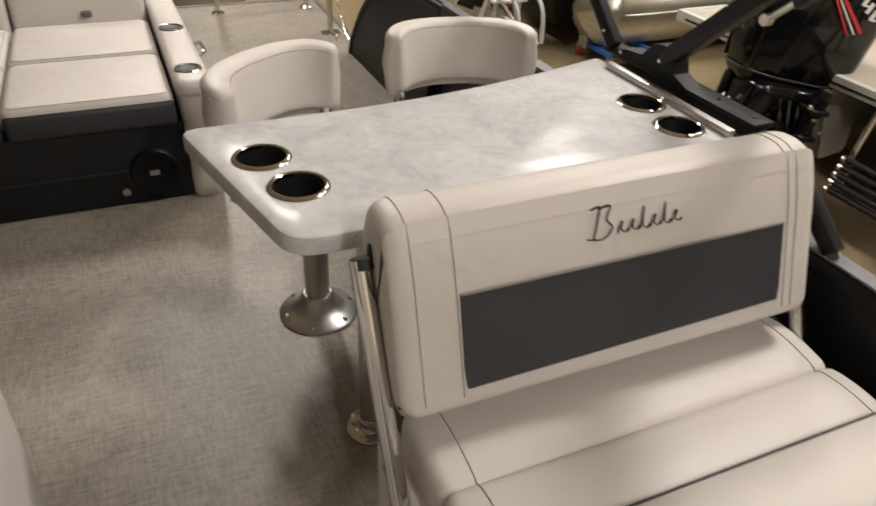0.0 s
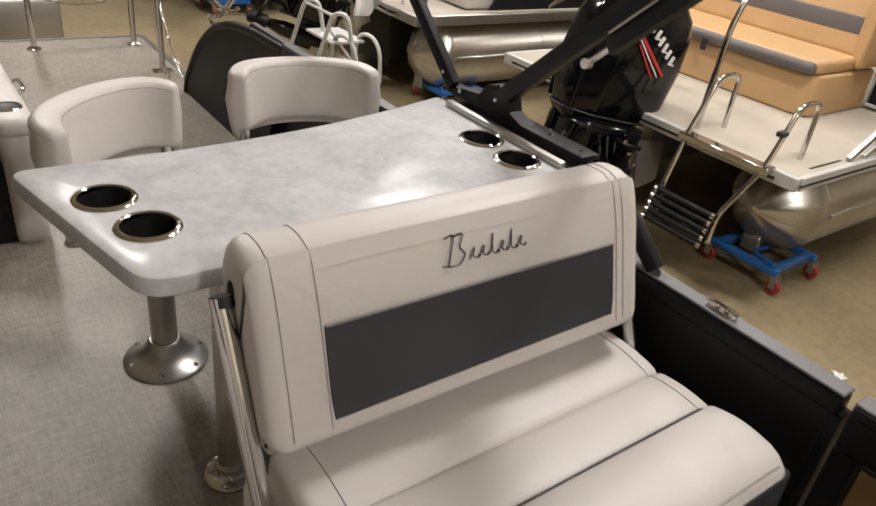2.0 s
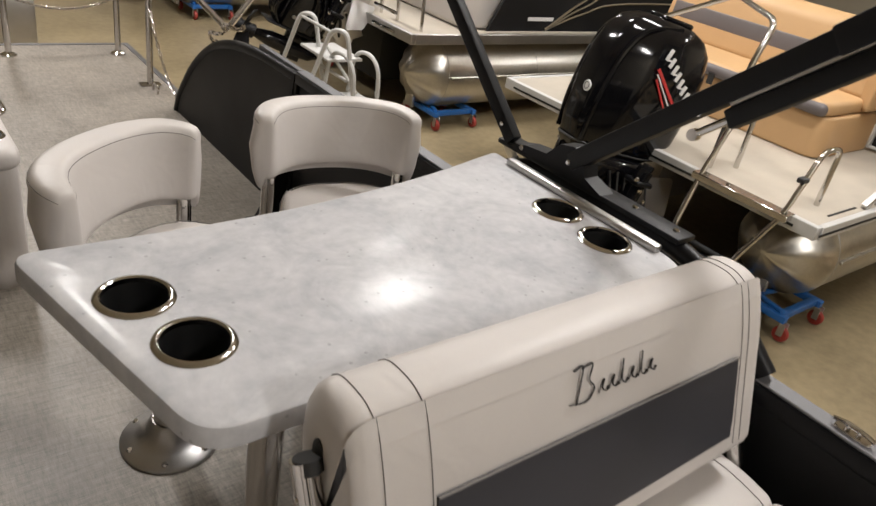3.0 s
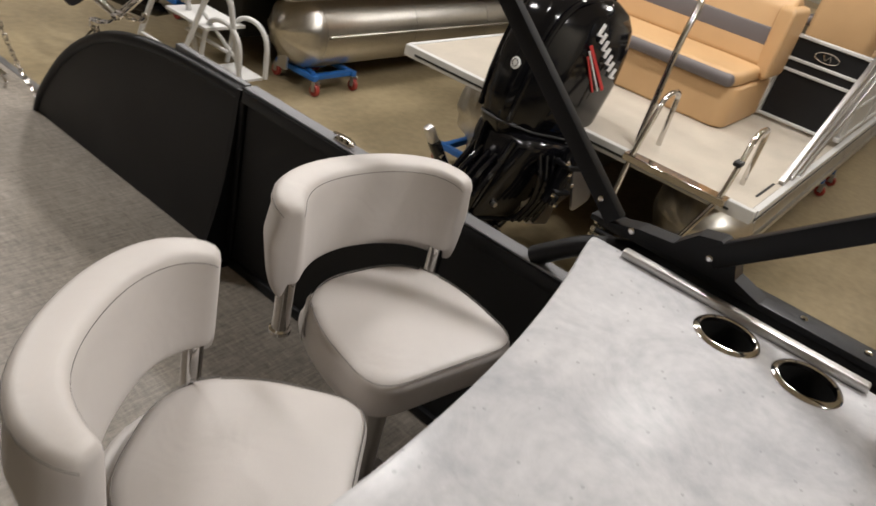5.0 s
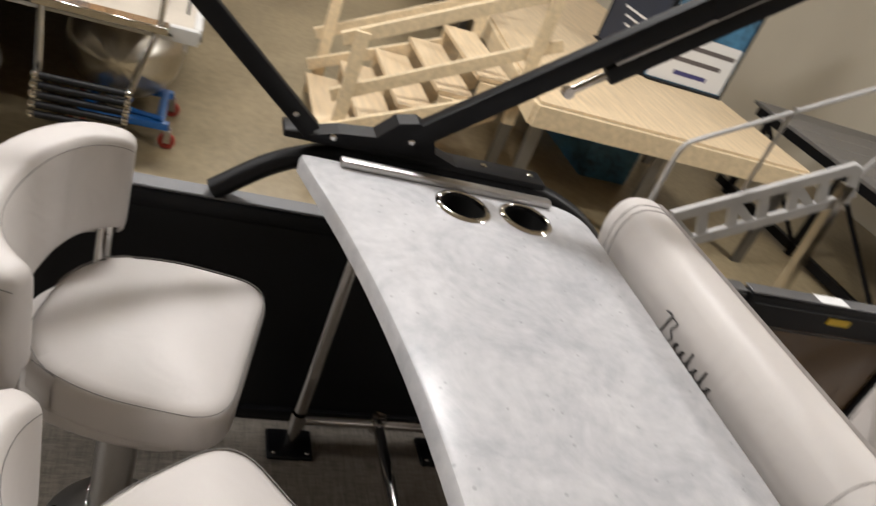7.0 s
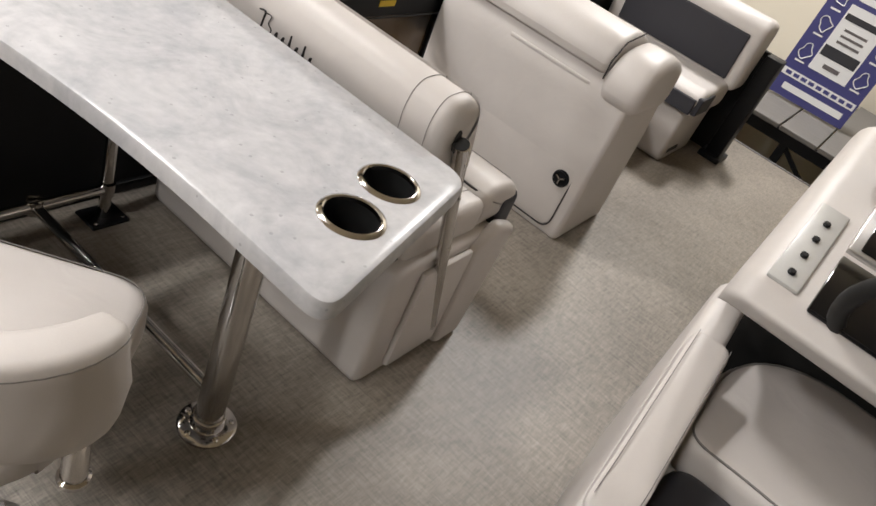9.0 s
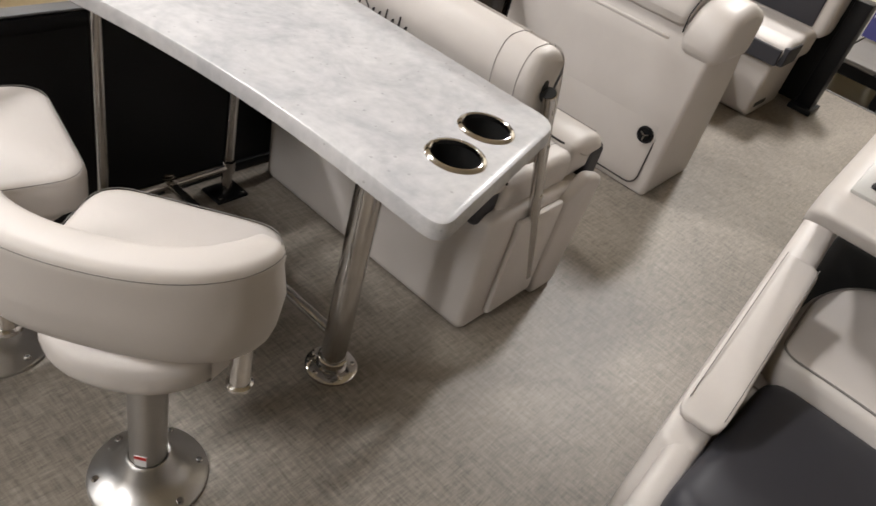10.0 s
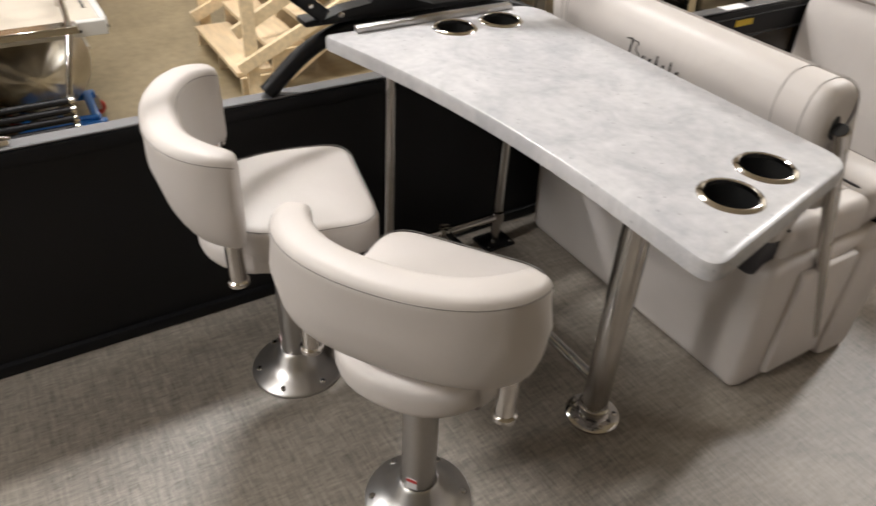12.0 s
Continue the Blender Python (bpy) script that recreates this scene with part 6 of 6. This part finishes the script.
stairs = thing("timber_stairs", "new pine stairs with stud handrails up to the platform", "stairs")
SX0, SX1 = 4.36, 5.44
for i in range(5):
    z = FLOOR_Z + 0.17 * (i + 1)
    y1 = -0.40 - 0.245 * i
    part("tread", box(SX0, SX1, y1 - 0.28, y1, z - 0.035, z, 0.003, 1), PLY, stairs, "plywood tread", smooth=False)
for sx in (SX0 - 0.02, (SX0 + SX1) / 2, SX1 + 0.02):
    bm = bmesh.new()
    prof = [(-0.42, FLOOR_Z)]
    for i in range(5):
        prof += [(-0.42 - 0.245 * i, FLOOR_Z + 0.17 * (i + 1) - 0.036), (-0.42 - 0.245 * (i + 1), FLOOR_Z + 0.17 * (i + 1) - 0.036)]
    prof += [(-1.60, -0.35), (-0.70, FLOOR_Z)]
    for dx in (-0.018, 0.018):
        bm.faces.new([bm.verts.new((sx + dx, y, z)) for y, z in prof])
    bm.verts.ensure_lookup_table()
    n = len(prof)
    for i in range(n):
        bm.faces.new((bm.verts[i], bm.verts[(i + 1) % n], bm.verts[n + (i + 1) % n], bm.verts[n + i]))
    part("stringer", bm, STUD, stairs, "cut pine stringer", smooth=False)
for sx in (SX0 - 0.06, SX1 + 0.06):
    part("newel", box(sx - 0.02, sx + 0.02, -0.55, -0.46, FLOOR_Z, 0.02, 0.002, 1), STUD, stairs, smooth=False)
    part("newel", box(sx - 0.02, sx + 0.02, -1.74, -1.65, -0.35, 0.62, 0.002, 1), STUD, stairs, smooth=False)
    part("handrail", bar((sx + 0.03, -0.39, -0.07), (sx + 0.03, -1.87, 0.70), 0.038, 0.089, r=0.002), STUD, stairs, smooth=False)
    part("mid_rail", bar((sx + 0.03, -0.41, -0.46), (sx + 0.03, -1.87, 0.29), 0.038, 0.089, r=0.002), STUD, stairs, smooth=False)
    part("low_rail", bar((sx - 0.03, -0.40, -0.70), (sx - 0.03, -1.70, -0.12), 0.038, 0.089, r=0.002), STUD, stairs, smooth=False)

# ---- grey plank walkway along the wall ----
walk_way = thing("plank_walkway", "grey plank walkway on a black steel frame", "walkway")
k, planks = -3.6, 0
while k < 5.6:
    part("plank", box(k + 0.006, k + 0.294, -6.85, -4.85, -0.035, 0.0, 0.004, 1), GREY_PLANK, walk_way, smooth=False)
    k += 0.30
bm = bmesh.new()
for z in (-0.075, -0.85):
    box(-3.6, 5.6, -4.91, -4.85, z - 0.04, z + 0.04, bm=bm)
part("beam", bm, BLACK_METAL, walk_way, "black steel edge beam", smooth=False)
for i in range(9):
    x = -3.4 + 1.1 * i
    part("post", box(x - 0.03, x + 0.03, -4.91, -4.85, FLOOR_Z, -0.11, 0.003, 1), BLACK_METAL, walk_way, smooth=False)
    if x < 4.5:
        part("brace", bar((x, -4.88, FLOOR_Z + 0.08), (x + 1.1, -4.88, -0.12), 0.03, 0.03), BLACK_METAL, walk_way, smooth=False)
for px, py, mt in ((3.1, -4.95, BLACK_METAL), (2.45, -6.1, BLACK_METAL)):
    p = solo("wall_pole", tube([(px, py, 0.0), (px, py, 1.9)], 0.022, 10), mt, "black upright pole on the plank walkway", "pole")
wrapb = solo("pole_wrap", tube([(2.45, -6.1, 0.25), (2.45, -6.1, 1.0)], 0.032, 10), YELLOW, "yellow tape wound round the pole", "tape")

# ---- white boarding ladder truss outside the gate ----
RAIL_LITE = material("painted_ramp_metal", (0.42, 0.41, 0.40), 0.5, var=0.15, scale=8, fine=200, bump=0.05)
truss = thing("boarding_ramp", "pale grey metal ladder truss with slim handrails beside the gate", "ramp")
ra, rb = Vector((2.2, -1.62, 0.20)), Vector((2.2, -2.42, 0.64))
dirv = (rb - ra).normalized()
upv = Vector((0, 0.48, 0.88))
for o in (0.0, 0.17):
    part("chord", bar(ra - upv * o, rb - upv * o, 0.05, 0.03, up=(1, 0, 0)), RAIL_LITE, truss, smooth=False)
for i in range(7):
    c = ra + (rb - ra) * (i / 6)
    part("web", bar(c, c - upv * 0.17, 0.05, 0.02, up=(1, 0, 0)), RAIL_LITE, truss, smooth=False)
    if i < 6 and i % 2 == 0:
        part("web", bar(c, c + (rb - ra) / 6 * 0.7 - upv * 0.17, 0.04, 0.012, up=(1, 0, 0)), RAIL_LITE, truss, smooth=False)
part("leg", bar((2.2, -2.44, 0.55), (2.2, -2.56, FLOOR_Z), 0.05, 0.05, up=(1, 0, 0)), CHROME, truss, smooth=False)
part("leg", bar((2.2, -1.62, 0.20), (2.2, -1.40, FLOOR_Z), 0.03, 0.03, up=(1, 0, 0)), SATIN, truss, smooth=False)
part("handrail", tube(bent([(2.2, -1.47, -0.2), (2.2, -1.47, 0.54), (2.2, -2.45, 1.12), (2.2, -2.62, 1.0), (2.2, -2.46, 0.60)], 0.06), 0.011, 8), RAIL_LITE, truss)
part("handrail", tube([(2.2, -1.9, 0.40), (2.2, -1.9, 0.82)], 0.009, 8), SATIN, truss)
part("brace", tube([(2.2, -1.5, 0.05), (2.2, -2.5, -0.25)], 0.010, 8), SATIN, truss)

# ---- banners and posters ----
def poster(name, at, w, h, label):
    """A navy price poster: pale card, bars of small print, outline shapes."""
    t = thing(name, label, "poster", "price posters", at)
    part("board", box(-w / 2, w / 2, -0.006, 0.0, 0, h), NAVY, t, "navy printed board", smooth=False)
    card = part("card", box(-w * 0.24, w * 0.24, 0.0005, 0.002, h * 0.30, h * 0.86), PAPER, t, "pale price card", smooth=False)
    part("card_band", box(-w * 0.22, w * 0.22, 0.0025, 0.003, h * 0.43, h * 0.52), INK, card, smooth=False)
    part("card_band", box(-w * 0.22, w * 0.22, 0.0025, 0.003, h * 0.74, h * 0.79), INK, card, smooth=False)
    for i in range(3):
        part("print_bar", box(-w * 0.14, w * 0.14, 0.0025, 0.003, h * (0.56 + 0.05 * i), h * (0.58 + 0.05 * i)), TAUPE, card, smooth=False)
    part("print_bar", box(-w * 0.10, w * 0.10, 0.0025, 0.003, h * 0.345, h * 0.38), TAUPE, card, smooth=False)
    part("print_band", box(-w * 0.48, w * 0.48, 0.0005, 0.002, h * 0.165, h * 0.225), PAPER, t, "white band with small print", smooth=False)
    for i in range(9):
        part("print_bar", box(-w * 0.45 + w * 0.10 * i, -w * 0.38 + w * 0.10 * i, 0.0025, 0.003, h * 0.18, h * 0.21), NAVY, t, smooth=False)
    part("print_bar", box(-w * 0.42, w * 0.36, 0.0005, 0.002, h * 0.06, h * 0.115), PAPER, t, smooth=False)
    for sx in (-0.36, 0.36):
        for sz in (0.40, 0.64, 0.86):
            pts = [(w * sx + w * 0.07 * math.cos(a) * (1 + 0.3 * math.sin(3 * a + sz * 9)), 0.002, h * sz + h * 0.055 * math.sin(a) * (1 + 0.3 * math.cos(2 * a + sz * 7))) for a in [2 * math.pi * i / 18 for i in range(18)]]
            part("outline_shape", tube(pts, 0.004, 4, closed=True), PAPER, t, "white outline shape")
            part("print_bar", box(w * (sx - 0.06), w * (sx + 0.06), 0.0005, 0.002, h * (sz - 0.10), h * (sz - 0.085)), PAPER, t, smooth=False)
    tagp = part("title_mark", box(-w * 0.2, w * 0.2, 0.0005, 0.002, h * 0.90, h * 0.95), PAPER, t, smooth=False)
    return t


poster("price_poster", Matrix.Translation((0.0, -5.55, 0.02)) @ Matrix.Rotation(radians(4), 4, "X"), 0.64, 0.92, "navy price poster propped on the plank walkway")
poster("price_poster", ASKEW @ pose(0.52, 2.55, 0.01, 0, 0, 90) @ Matrix.Rotation(radians(10), 4, "X"), 0.64, 0.98, "navy price poster leaning above the timber platform")
DEEP_NAVY = material("deep_navy_print", (0.02, 0.028, 0.05), 0.55, var=0.3, scale=5, fine=60, bump=0.0)


def banner(at, w, label, cloth):
    """A tall printed banner on a black foot, facing the boat."""
    t = thing("display_banner", label, "banner", "display banners", at=at)
    part("cloth", box(-w, w, -0.01, 0.0, 0.02, 2.1), cloth, t, "printed cloth", smooth=False)
    for sx in (-w - 0.02, w + 0.02):
        part("pole", tube([(sx, -0.01, 0.0), (sx, -0.01, 2.15)], 0.015, 8), BLACK_METAL, t)
    part("foot", box(-w, w, -0.10, 0.05, 0.0, 0.018, 0.004, 1), BLACK_METAL, t)
    return t


ban = banner(pose(5.30, -3.66, 0.0, 0, 0, 90), 0.42, "tall sea-blue display banner with a white text field", SKYBLUE)
part("text_field", box(-0.41, 0.41, 0.0005, 0.003, 0.03, 0.46), PAPER, ban, "white text field", smooth=False)
for i in range(3):
    part("print_bar", box(-0.38 + 0.09 * i, 0.34 - 0.09 * i, 0.0035, 0.004, 0.34 - 0.12 * i, 0.38 - 0.12 * i), (TAUPE, TAUPE, NAVY)[i], ban, smooth=False)
part("wave", box(-0.41, 0.41, 0.0005, 0.002, 0.95, 1.30), NAVY, ban, "dark printed band", smooth=False)
ban2 = banner(pose(5.80, -3.20, 0.0, 0, 0, 0), 0.46, "tall navy display banner with white script strokes", DEEP_NAVY)
for i in range(3):
    part("script_stroke", tube(smooth_path([(0.20 - 0.14 * i, 0.004, 0.66), (0.17 - 0.14 * i, 0.004, 0.78), (0.13 - 0.14 * i, 0.004, 0.72), (0.16 - 0.14 * i, 0.004, 0.65), (0.09 - 0.14 * i, 0.004, 0.67)]), 0.008, 5), PAPER, ban2, "white script stroke")
for i in range(3):
    part("print_bar", box(-0.22, 0.22 - 0.06 * i, 0.0005, 0.003, 0.40 - 0.07 * i, 0.42 - 0.07 * i), PAPER, ban2, smooth=False)
easel = solo("notice_board", box(6.7, 7.3, -4.12, -4.09, 0.02, 0.75, 0.005), WHITE_TRIM, "pale notice board standing on the platform", "board")

# ---- grey display board and cloth at the far end of the platform ----
GREY_BOARD = material("grey_board_paint", (0.26, 0.25, 0.26), 0.6, var=0.12, scale=3, fine=120, bump=0.06)
board = thing("display_board", "grey upright board with an arched raised frame on the platform", "board", at=pose(8.45, -3.55, 0.0, 0, 0, 62))
part("panel", box(-0.36, 0.36, -0.03, 0.03, 0.0, 1.7, 0.01, 2), GREY_BOARD, board)
arch_pts = [(-0.20, 0.034, 0.12), (-0.20, 0.034, 0.85)] + [(-0.20 * math.cos(a), 0.034, 0.85 + 0.20 * math.sin(a)) for a in [math.pi * k / 10 for k in range(1, 10)]] + [(0.20, 0.034, 0.85), (0.20, 0.034, 0.12)]
part("arched_frame", tube(arch_pts, 0.018, 8), RAIL_LITE, board, "paler arched frame")
cover = thing("fabric_cover", "crumpled grey fabric cover heaped on the platform", "cover", at=Matrix.Translation((8.15, -3.15, 0.0)))
for k in range(2):
    bm = bmesh.new()
    bmesh.ops.create_grid(bm, x_segments=18, y_segments=18, size=0.30 - 0.06 * k)
    for v in bm.verts:
        r = v.co.length / 0.34
        v.co.z = max(0.003, 0.17 * (1 - r * r) + 0.07 * noise.noise((v.co.x * 9 + 4 * k, v.co.y * 9, 2)) + 0.03 * k)
    part("fold", bm, GREY_BOARD, cover, place=Matrix.Translation((0.10 * k, -0.16 * k, 0)))
